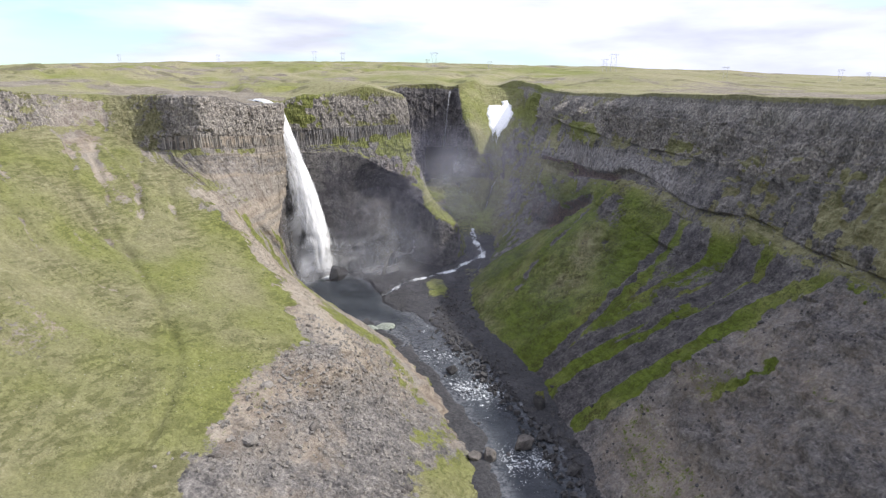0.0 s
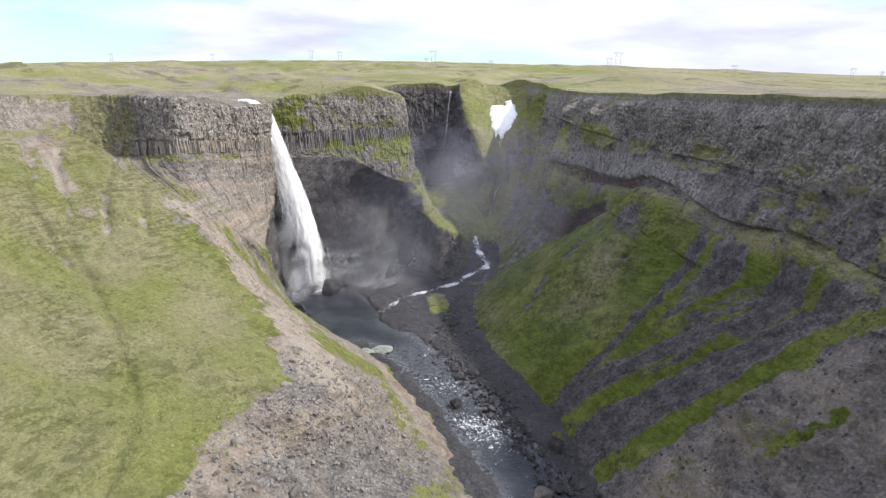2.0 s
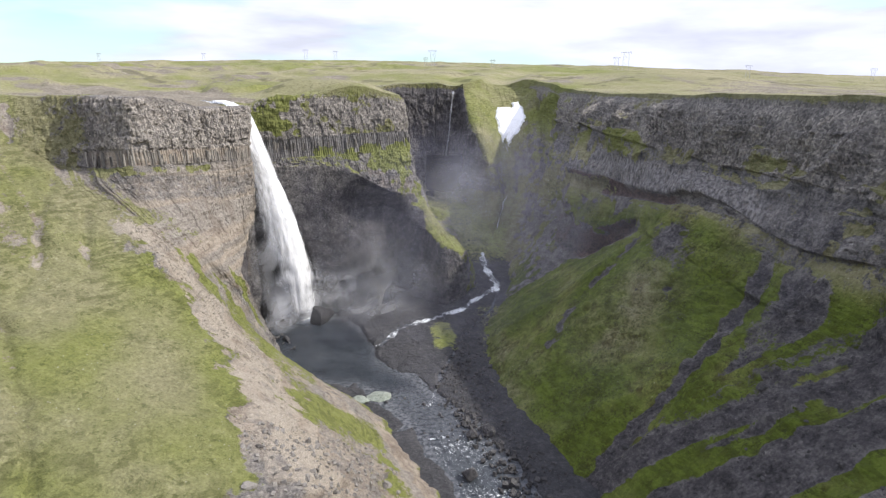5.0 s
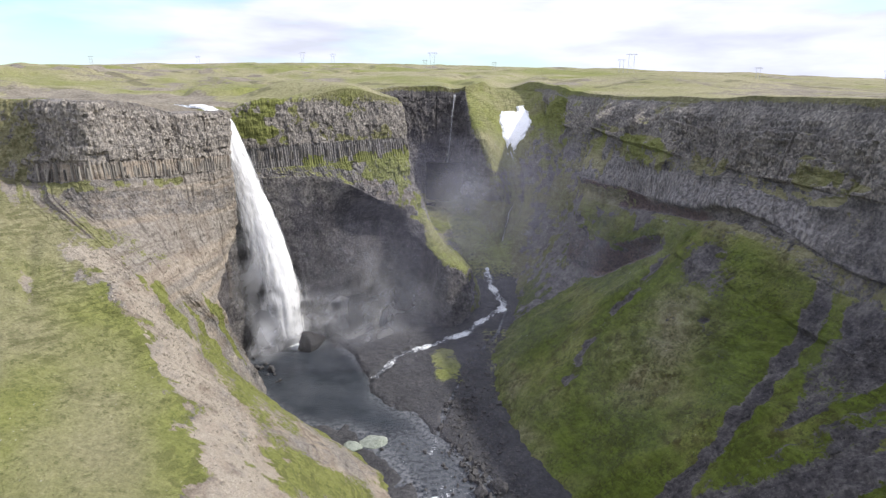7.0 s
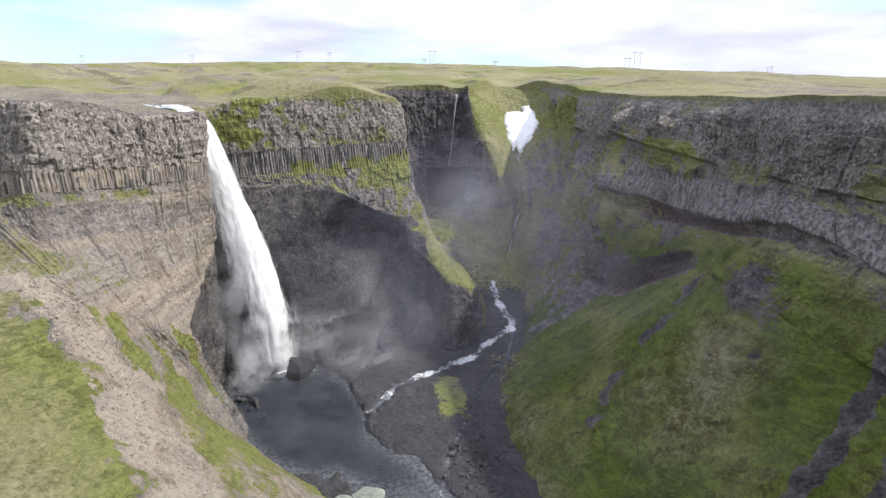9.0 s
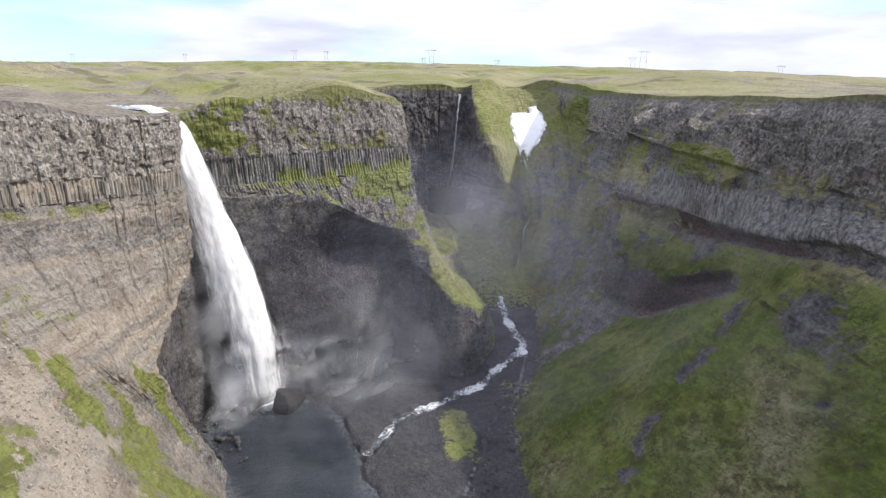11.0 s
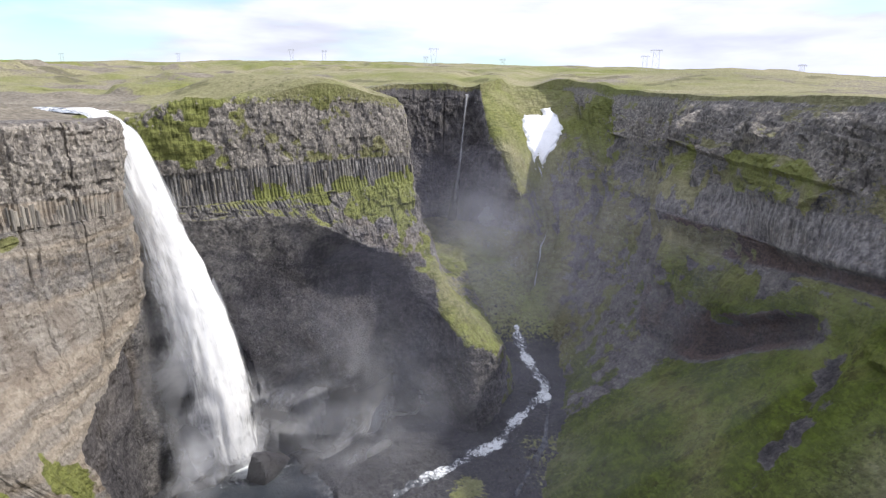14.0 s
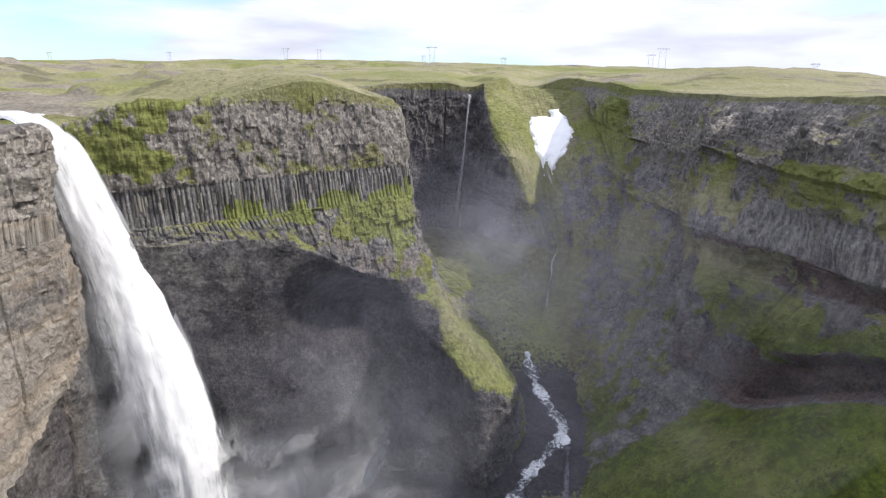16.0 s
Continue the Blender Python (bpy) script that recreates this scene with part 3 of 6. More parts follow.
    strip = west_cliff * smooth(2.05, 2.15, B) * (1 - smooth(2.5, 3.05, B)) * (0.62 - 0.45 * smooth(7.8, 8.8, U) + 0.7 * patch_2)
    grass = np.maximum(grass, strip * (1 - smooth(9.8, 10.6, U)))
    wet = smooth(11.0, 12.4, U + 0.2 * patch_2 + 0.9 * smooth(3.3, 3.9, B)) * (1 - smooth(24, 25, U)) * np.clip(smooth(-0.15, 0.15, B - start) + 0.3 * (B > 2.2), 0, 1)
    foot = smooth(8.4, 9.4, U) * (1 - smooth(12, 13, U)) * smooth(4.0, 4.3, B)
    tan = np.maximum(tan, foot * 0.5 * (1 - smooth(10.0, 10.6, U)))
    tongue = patch_of(U, B, [(9.1, 3.93), (9.55, 3.97), (9.5, 4.1), (8.95, 4.4), (8.75, 4.65), (8.45, 4.6), (8.75, 4.25)], 0.08, 0.06, 0.06 * patch_2)
    tongue = np.maximum(tongue, 0.9 * patch_of(U, B, [(8.05, 4.15), (8.2, 4.2), (7.75, 4.5), (7.5, 4.45)], 0.06, 0.05, 0.06 * patch_2))
    tongue = np.maximum(tongue, 0.8 * patch_of(U, B, [(7.5, 4.05), (7.85, 4.05), (7.4, 4.35), (7.0, 4.3)], 0.08, 0.06, 0.08 * patch_2))
    grass, moss = np.maximum(grass * (1 - foot), 0.95 * tongue), moss + 0.9 * tongue
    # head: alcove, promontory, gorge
    # wet alcove rock, with the recess's shade painted into its colour
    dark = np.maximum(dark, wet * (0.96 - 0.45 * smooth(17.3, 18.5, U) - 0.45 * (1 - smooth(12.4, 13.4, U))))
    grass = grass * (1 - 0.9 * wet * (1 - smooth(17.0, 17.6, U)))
    lush = patch_of(U, B, [(12.9, 0.9), (14.5, 0.9), (14.35, 1.2), (14.2, 1.58), (13.6, 1.66), (13.1, 1.5)], 0.2, 0.14, 0.22 * patch_2) * (0.85 + 0.5 * patch_2)
    shelf = patch_of(U, B, [(14.6, 1.90), (15.3, 1.86), (16.95, 1.80), (17.4, 1.95), (17.2, 2.3), (16.5, 2.5), (15.7, 2.45), (15.3, 2.2), (14.7, 2.05)], 0.1, 0.10, 0.14 * patch_2) * (0.75 + 0.6 * patch_2)
    shelf = np.maximum(shelf, patch_of(U, B, [(16.2, 2.6), (17.3, 2.5), (17.4, 3.1), (16.9, 3.3), (16.4, 3.2)], 0.1, 0.10, 0.2 * patch_2) * (0.45 + 0.9 * patch_2))
    tan = np.maximum(tan, 0.5 * patch_of(U, B, [(15.4, 2.45), (16.5, 2.5), (17.2, 2.7), (17.0, 3.3), (16.3, 3.3), (15.9, 2.95)], 0.1, 0.1, 0.1 * patch_2))
    spur = smooth(17.15, 17.5, U) * (1 - smooth(20.2, 21.5, U)) * smooth(3.25, 3.42, B + 0.1 * patch_2) * (1 - smooth(3.98, 4.06, B) * (1 - smooth(18.2, 18.8, U))) * (0.70 + 0.9 * patch_2)
    rib = smooth(22.7, 23.1, U) * (1 - smooth(23.9, 24.2, U)) * smooth(0.9, 1.1, B) * (1 - smooth(3.2, 3.7, B)) * 0.95
    bank = smooth(24.2, 24.6, U) * (1 - smooth(26.2, 27, U)) * smooth(0.9, 1.1, B) * (0.25 + 0.6 * patch)
    crown_top = prom * smooth(0.9, 1.0, B) * (1 - smooth(1.04, 1.14, B)) * 0.5
    for q, m in ((lush, 0.5), (shelf, 0.5), (spur, 0.1), (rib, 0.05), (bank, 0.1), (crown_top, 0.2)):
        grass, moss = np.maximum(grass, q), moss + m * np.clip(q, 0, 1)
    # gorge walls turned from the sun: their shade is put into the colour
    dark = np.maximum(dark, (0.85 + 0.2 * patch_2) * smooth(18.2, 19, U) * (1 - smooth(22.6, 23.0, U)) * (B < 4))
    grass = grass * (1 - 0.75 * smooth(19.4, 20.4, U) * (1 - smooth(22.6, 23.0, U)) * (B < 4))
    clumps = hummock * smooth(0.0, 0.25, fbm(flat, 12, 3, seed=86) + 0.4 * patch_2)
    grass, moss = np.maximum(grass * (1 - 0.4 * hummock), 0.95 * clumps), moss + 0.4 * clumps
    dark = dark * (1 - np.clip(spur + rib + shelf + lush + clumps, 0, 1))
    streaky = patch_of(U, B, [(13.4, 2.5), (14.2, 2.75), (15.1, 2.9), (15.3, 3.25), (14.8, 3.4), (14.1, 3.3), (13.4, 3.45)], 0.15, 0.08, 0.12 * patch_2)
    dark = dark * (1 - streaky * (0.55 + 0.5 * patch_2))
    # east wall and slope
    e = smooth(26.0, 27.0, U)
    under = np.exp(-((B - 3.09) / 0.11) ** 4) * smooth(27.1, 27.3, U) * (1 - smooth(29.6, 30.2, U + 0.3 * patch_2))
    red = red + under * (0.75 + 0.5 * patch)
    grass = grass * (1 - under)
    se = e * smooth(3.2, 3.6, B)
    line = 260 + (x - 64) * 0.68
    streak = fbm(np.stack([U * 34, 0 * U, z * 0.12], -1), 9, 4, seed=27)
    south = (1 - smooth(-4, 6, y - line + 5 * patch_2)) * smooth(-0.35, 0.15, streak + 1.3 * smooth(272, 232, y + 0.25 * (x - 60)) - 0.40)
    g1, _ = near_line(x, y, GREEN_1)
    g2, _ = near_line(x, y, GREEN_2)
    g3, _ = near_line(x, y, GREEN_3)
    wob = 2.0 * patch_2 + 3.2 * streak
    g4, _ = near_line(x, y, SCREE)
    strips = np.maximum.reduce([1 - smooth(3.5, 6.5, g1 + wob), 1 - smooth(3.2, 5.8, g2 + wob), 0.8 * (1 - smooth(0.5, 4.5, g3 + wob))]) * np.clip(1.0 + 0.4 * streak, 0, 1)
    green = 1 - south * (1 - strips) * (0.92 - 0.35 * smooth(0.1, 0.5, patch))
    green = green * (1 - 0.97 * (1 - smooth(3.0, 6.5, chute + wob))) * (1 - 0.9 * (1 - smooth(1.0, 4.5, chute_2 + 1.4 * wob)))
    green = green * (1 - (1 - smooth(5.0, 11.0, g4 + wob)) * np.clip(0.75 + 0.9 * streak, 0, 1) * (1 - strips))
    green = green - 0.7 * np.clip(knob * 1.3, 0, 1) - 0.35 * np.clip(patch_2 - 0.25, 0, 1) * smooth(70, 110, x)
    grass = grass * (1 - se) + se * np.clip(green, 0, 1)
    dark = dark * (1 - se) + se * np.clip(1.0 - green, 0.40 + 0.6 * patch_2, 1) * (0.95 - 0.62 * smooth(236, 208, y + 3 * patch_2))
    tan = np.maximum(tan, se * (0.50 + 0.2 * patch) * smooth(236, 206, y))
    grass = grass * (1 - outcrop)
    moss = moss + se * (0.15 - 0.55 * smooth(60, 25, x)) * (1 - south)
    ledges = [patch_of(U, B, q, 0.12, 0.09, 0.10 * patch_2) for q in (
        [(27.5, 2.2), (27.86, 1.94), (28.18, 1.82), (28.64, 1.82), (28.96, 1.82), (28.7, 2.36), (28.18, 2.34), (27.7, 2.3)],
        [(26.85, 2.2), (27.35, 2.0), (27.5, 2.35), (27.4, 2.75), (27.2, 2.9), (26.9, 2.5)],
        [(24.6, 2.2), (25.9, 1.75), (26.1, 2.6), (25.2, 2.9), (24.7, 3.2)],
        [(24.8, 3.3), (26.3, 2.85), (26.3, 3.1), (25.0, 3.5)])]
    grown = np.maximum.reduce(ledges) * (0.72 + 0.7 * patch_2)
    terr = e * np.exp(-((B - 1.90) / 0.24) ** 2) * smooth(-0.1, 0.45, patch + 0.8 * patch_2)
    grass, moss = np.maximum(grass, 0.8 * terr * smooth(28.9, 29.4, U)), moss + 0.3 * terr
    grass, moss = np.maximum(grass, grown), moss + 0.2 * grown
    dark = np.maximum(dark, e * (B < 2.3) * (0.26 + 0.35 * patch_2))
    sward = e * smooth(3.22, 3.34, B) * (1 - smooth(3.7, 3.9, B)) * smooth(-0.1, 0.3, patch + 0.6 * patch_2)
    grass = np.maximum(grass, 0.85 * sward)
    grass = grass * (1 - 0.75 * second * smooth(2.32, 2.42, B))
    tan = np.maximum(tan, (0.34 + 0.25 * patch) * (1 - 0.7 * smooth(30.2, 31.0, U)) * second * smooth(2.32, 2.42, B))
    bluff = smooth(24.6, 26.2, U) * (1 - smooth(28.5, 29.0, U)) * smooth(3.05, 3.3, B) * (1 - smooth(4.05, 4.2, B))
    grass = grass * (1 - 0.5 * bluff * smooth(3.6, 3.75, B))
    dark = np.maximum(dark, bluff * (0.2 + 0.3 * patch))
    # dull, half-bare ground where the side gorge opens, and the dark bluff, its cave's shade painted in
    mouth = smooth(24.3, 24.8, U) * (1 - smooth(27.6, 28.0, U)) * smooth(2.3, 2.7, B)
    grass = grass * (1 - mouth) + mouth * np.clip(0.40 + 0.75 * patch + 0.6 * patch_2 + 0.25 * smooth(4.3, 4.8, B), 0, 0.85)
    dark = np.maximum(dark, mouth * (0.28 + 0.3 * patch))
    moss = moss - 0.35 * mouth
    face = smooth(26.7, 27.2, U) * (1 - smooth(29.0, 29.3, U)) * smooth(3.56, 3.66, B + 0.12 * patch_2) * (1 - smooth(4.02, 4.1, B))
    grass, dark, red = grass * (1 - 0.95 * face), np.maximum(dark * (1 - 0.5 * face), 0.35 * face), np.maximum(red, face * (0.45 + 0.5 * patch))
    cone = np.exp(-((U - 28.3) / 0.16) ** 2) * smooth(3.0, 3.1, B) * (1 - smooth(3.4, 3.6, B))
    grass, dark = grass * (1 - 0.8 * cone), dark * (1 - cone)
    brown = braes * smooth(-0.25, 0.15, patch + 0.7 * patch_2)
    grass, moss, dark = grass - 0.35 * brown, moss - 0.6 * braes, np.maximum(dark, 0.6 * brown)
    heathy = patch_of(U, B, [(29.75, 3.4), (30.7, 3.4), (30.9, 4.2), (30.5, 4.75), (30.1, 4.7), (29.95, 4.3)], 0.12, 0.12, 0.2 * patch_2)
    dark, moss = np.maximum(dark, heathy * (0.55 + 0.4 * patch_2)), moss - 0.2 * heathy
    spine = np.exp(-(near_line(x, y, [(126, 360), (120, 343), (112, 326), (98, 312)])[0] / 5.0) ** 2) * (B > 3.3)
    grass, moss, dark = np.maximum(grass, 0.95 * spine), moss + 0.4 * spine, dark * (1 - spine)
    grass = grass * (1 - 0.75 * e * smooth(1.0, 1.03, B) * (1 - smooth(1.5, 1.65, B)) * (0.8 - 0.5 * patch))
    grass = np.maximum(grass, prom * crown * np.clip(0.26 + 0.7 * patch_2 + 0.6 * patch, 0, 0.62))
    dark = np.maximum(dark, prom * crown * (0.25 + 0.3 * patch_2) * (1 - np.clip(lush, 0, 1)))
    worn = smooth(30.4, 31.4, U) * smooth(1.95, 2.1, B) * (1 - smooth(2.95, 3.1, B))
    grass = np.maximum(grass, worn * np.clip(0.25 + 1.1 * patch + 0.8 * patch_2, 0, 0.9))
    dark = np.maximum(dark, worn * (0.35 + 0.4 * patch_2))
    # +0.35 on the east slope: a darker green stands in for its shade
    moss = moss - 0.45 * e * (B < 3.2) + 0.35 * se
    tan = np.maximum(tan, np.maximum(0.35 * spurs * smooth(0.5, 0.9, spurs), 0.30 * e * smooth(1.02, 1.06, B) * (1 - smooth(1.12, 1.2, B + 0.1 * patch_2))))
    grass = grass * (1 - 0.7 * smooth(0.5, 0.9, spurs))
    shaft = e * patch_of(U, B, [(27.0, 2.45), (27.5, 2.4), (28.2, 2.42), (28.7, 2.38), (29.1, 2.28), (29.5, 2.28), (30.6, 2.4), (30.6, 2.95), (29.7, 2.97), (28.5, 2.9), (27.8, 2.97), (27.2, 3.0)], 0.08, 0.05, 0.08 * patch_2)
    grass, dark, tan = grass * (1 - 0.8 * shaft), dark * (1 - 0.85 * shaft), np.maximum(tan * (1 - shaft), 0.30 * shaft)
    grass, moss, dark = np.maximum(grass, grown), moss + 0.3 * grown, dark * (1 - 0.6 * np.clip(grown, 0, 1))
    slabs = np.maximum(patch_of(U, B, [(27.2, 3.14), (27.7, 3.08), (27.95, 3.1), (28.1, 3.3), (28.6, 3.3), (28.8, 3.55), (28.2, 3.6), (27.6, 3.6), (27.3, 3.5)], 0.06, 0.05, 0.08 * patch_2),
                       patch_of(U, B, [(28.7, 3.35), (29.1, 3.3), (29.4, 3.6), (29.35, 3.95), (29.0, 3.75)], 0.08, 0.07, 0.1 * patch_2)) * (0.75 + 0.7 * patch_2)
    grass, moss, dark = np.maximum(grass, slabs), moss + 0.3 * slabs, dark * (1 - 0.6 * np.clip(slabs, 0, 1))
    # lower right of the west cliff: sunken dark rock, the recess's shade painted in; behind the fall's upper part: damp
    # tan rock, lightened against the fall's shadow
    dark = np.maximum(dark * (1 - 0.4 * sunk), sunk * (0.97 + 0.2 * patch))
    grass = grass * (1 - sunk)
    backing = smooth(10.8, 11.4, U) * (1 - smooth(13.0, 13.5, U)) * smooth(1.9, 2.1, B) * (1 - smooth(3.3, 3.7, B))
    tan, dark = np.maximum(tan, 0.8 * backing), dark * (1 - 0.85 * backing)
    # rock colour lightened beside the fall, where its shadow renders near black
    shadow_lift = smooth(11.3, 11.8, U) * (1 - smooth(13.2, 13.8, U)) * smooth(3.0, 3.3, B)
    dark = dark * (1 - 0.35 * shadow_lift)
    grass = np.where(B < 1, 0.9 - 0.6 * west_cliff, grass)
    moss = np.clip(moss, 0, 1)
    cover = dict(slope_shade=np.clip(se, 0, 1), grass=np.clip(grass, 0, 1), dark=np.clip(dark, 0, 1), tan=np.clip(tan, 0, 1), red=np.clip(red, 0, 1), moss=np.clip(moss, 0, 1),
                 columns=np.clip(columns + 0.35 * crown, 0, 1), pale=np.clip(0.34 * smooth(0.16, 0.0, folds) * w * (B > 1.6) * (B < 3.3) * np.clip(0.6 + patch_2, 0, 1) + 0.35 * gully + scree * (0.75 + 0.6 * patch_2) + rubble * 0.20 * smooth(-0.4, 0.5, fbm(flat, 11, 4, seed=76)) + 0.25 * pale, 0, 1), crown=np.clip(crown * rock, 0, 1))
    return Q, u, band, cover, s


# ---- materials and meshes ----


def grid_faces(nu, nv, keep=None):
    i = np.arange(nu * nv).reshape(nu, nv)
    f = np.stack([i[:-1, :-1], i[:-1, 1:], i[1:, 1:], i[1:, :-1]], -1).reshape(-1, 4)
    return f if keep is None else f[keep.ravel()]


def mesh_from(name, verts, faces, attrs=None, flat=False):
    used, inv = np.unique(faces, return_inverse=True)
    verts, faces = verts[used], inv.reshape(faces.shape)
    me = bpy.data.meshes.new(name)
    me.vertices.add(len(verts))
    me.vertices.foreach_set("co", verts.astype(np.float32).ravel())
    k = faces.shape[1]
    me.loops.add(faces.size)
    me.loops.foreach_set("vertex_index", faces.astype(np.int32).ravel())
    me.polygons.add(len(faces))
    me.polygons.foreach_set("loop_start", np.arange(0, faces.size, k, dtype=np.int32))
    me.update(calc_edges=True)
    me.validate()
    for key, val in (attrs or {}).items():
        a = me.attributes.new(key, "FLOAT", "POINT")
        a.data.foreach_set("value", np.asarray(val)[used].astype(np.float32))
    me.polygons.foreach_set("use_smooth", np.full(len(me.polygons), not flat))
    return me


class Nodes:
    """A short way to write node trees."""

    def __init__(self, name):
        self.mat = bpy.data.materials.new(name)
        self.mat.use_nodes = True
        self.nt = self.mat.node_tree
        self.nt.nodes.clear()
        self.out = self.nt.nodes.new("ShaderNodeOutputMaterial")
        self.pos = self.nt.nodes.new("ShaderNodeNewGeometry").outputs["Position"]

    def link(self, a, b):
        self.nt.links.new(a, b)

    def put(self, socket, v):
        if isinstance(v, (int, float)):
            socket.default_value = v
        elif isinstance(v, tuple):
            socket.default_value = (*v, 1) if len(socket.default_value) == 4 and len(v) == 3 else v
        else:
            self.link(v, socket)

    def attr(self, name):
        n = self.nt.nodes.new("ShaderNodeAttribute")
        n.attribute_name = name
        return n.outputs["Fac"]

    def stretch(self, scale, of=None):
        n = self.nt.nodes.new("ShaderNodeVectorMath")
        n.operation = "MULTIPLY"
        self.link(of or self.pos, n.inputs[0])
        n.inputs[1].default_value = scale
        return n.outputs["Vector"]

    def noise(self, scale, detail=4.0, rough=0.55, of=None, warp=0.0):
        n = self.nt.nodes.new("ShaderNodeTexNoise")
        self.link(of or self.pos, n.inputs["Vector"])
        n.inputs["Scale"].default_value, n.inputs["Detail"].default_value = scale, detail
        n.inputs["Roughness"].default_value, n.inputs["Distortion"].default_value = rough, warp
        return n.outputs["Fac"]

    def cells(self, scale, of=None, feature="F1", out="Distance"):
        n = self.nt.nodes.new("ShaderNodeTexVoronoi")
        n.feature = feature
        self.link(of or self.pos, n.inputs["Vector"])
        n.inputs["Scale"].default_value = scale
        return n.outputs[out]

    def ramp(self, fac, stops):
        n = self.nt.nodes.new("ShaderNodeValToRGB")
        e = n.color_ramp.elements
        while len(e) < len(stops):
            e.new(0.5)
        for el, (p, c) in zip(e, stops):
            el.position, el.color = p, (*c, 1)
        self.link(fac, n.inputs["Fac"])
        return n.outputs["Color"]

    def mix(self, fac, a, b, blend="MIX"):
        n = self.nt.nodes.new("ShaderNodeMix")
        n.data_type, n.blend_type = "RGBA", blend
        self.put(n.inputs["Factor"], fac)
        self.put(n.inputs["A"], a)
        self.put(n.inputs["B"], b)
        return n.outputs["Result"]

    def math(self, op, a, b=0.0, c=0.0, clamp=False):
        n = self.nt.nodes.new("ShaderNodeMath")
        n.operation, n.use_clamp = op, clamp
        for i, v in enumerate((a, b, c)):
            self.put(n.inputs[i], v)
        return n.outputs["Value"]

    def step(self, v, lo, hi):
        n = self.nt.nodes.new("ShaderNodeMapRange")
        n.interpolation_type = "SMOOTHSTEP"
        self.link(v, n.inputs["Value"])
        n.inputs["From Min"].default_value, n.inputs["From Max"].default_value = lo, hi
        return n.outputs["Result"]

    def ragged(self, mask, by, amount=0.6, lo=0.42, hi=0.58):
        """A mask with its edge broken up by a noise."""
        shifted = self.math("MULTIPLY_ADD", self.math("SUBTRACT", by, 0.5), amount, mask)
        return self.step(shifted, lo, hi)

    def bump(self, height, strength, distance, over=None):
        n = self.nt.nodes.new("ShaderNodeBump")
        self.link(height, n.inputs["Height"])
        self.put(n.inputs["Strength"], strength)
        n.inputs["Distance"].default_value = distance
        if over is not None:
            self.link(over, n.inputs["Normal"])
        return n.outputs["Normal"]

    def surface(self, color, rough=0.9, normal=None, spec=0.25, **more):
        n = self.nt.nodes.new("ShaderNodeBsdfPrincipled")
        self.put(n.inputs["Base Color"], color)
        self.put(n.inputs["Roughness"], rough)
        self.put(n.inputs["Specular IOR Level"], spec)
        if normal is not None:
            self.link(normal, n.inputs["Normal"])
        for key, v in more.items():
            self.put(n.inputs[key.replace("_", " ").title()], v)
        self.link(n.outputs["BSDF"], self.out.inputs["Surface"])
        return self.mat


def grass_color(m, moss, calm=0.0):
    fine, mid, wide = m.noise(0.55, 6, 0.78), m.noise(0.11, 5, 0.62), m.noise(0.022, 3)
    blend = m.math("ADD", m.math("MULTIPLY", fine, 0.68), m.math("MULTIPLY", mid, 0.32))
    dull = m.ramp(blend, [(0.34, (0.090, 0.088, 0.048)), (0.46, (0.185, 0.178, 0.098)), (0.56, (0.275, 0.262, 0.155)), (0.68, (0.42, 0.395, 0.28))])
    lush = m.ramp(blend, [(0.34, (0.085, 0.100, 0.022)), (0.46, (0.155, 0.176, 0.042)), (0.57, (0.220, 0.236, 0.070)), (0.70, (0.33, 0.325, 0.14))])
    if calm:
        dull, lush = m.mix(calm, dull, (0.285, 0.268, 0.148)), m.mix(calm, lush, (0.215, 0.228, 0.080))
    f = m.step(m.math("ADD", moss, m.math("SUBTRACT", wide, 0.5)), 0.15, 0.75)
    turf = m.mix(f, dull, lush)
    tufts = m.math("MULTIPLY", m.step(m.noise(0.42, 5, 0.72), 0.53, 0.62), m.step(m.noise(0.05, 3), 0.36, 0.58))
    turf = m.mix(m.math("MULTIPLY", tufts, 0.55), turf, (0.062, 0.070, 0.020))
    stones = m.math("MULTIPLY", m.step(m.cells(0.42), 0.13, 0.06), m.step(m.noise(0.035, 4, 0.6), 0.46, 0.62))
    return m.mix(m.math("MULTIPLY", stones, 0.8), turf, (0.42, 0.40, 0.34))


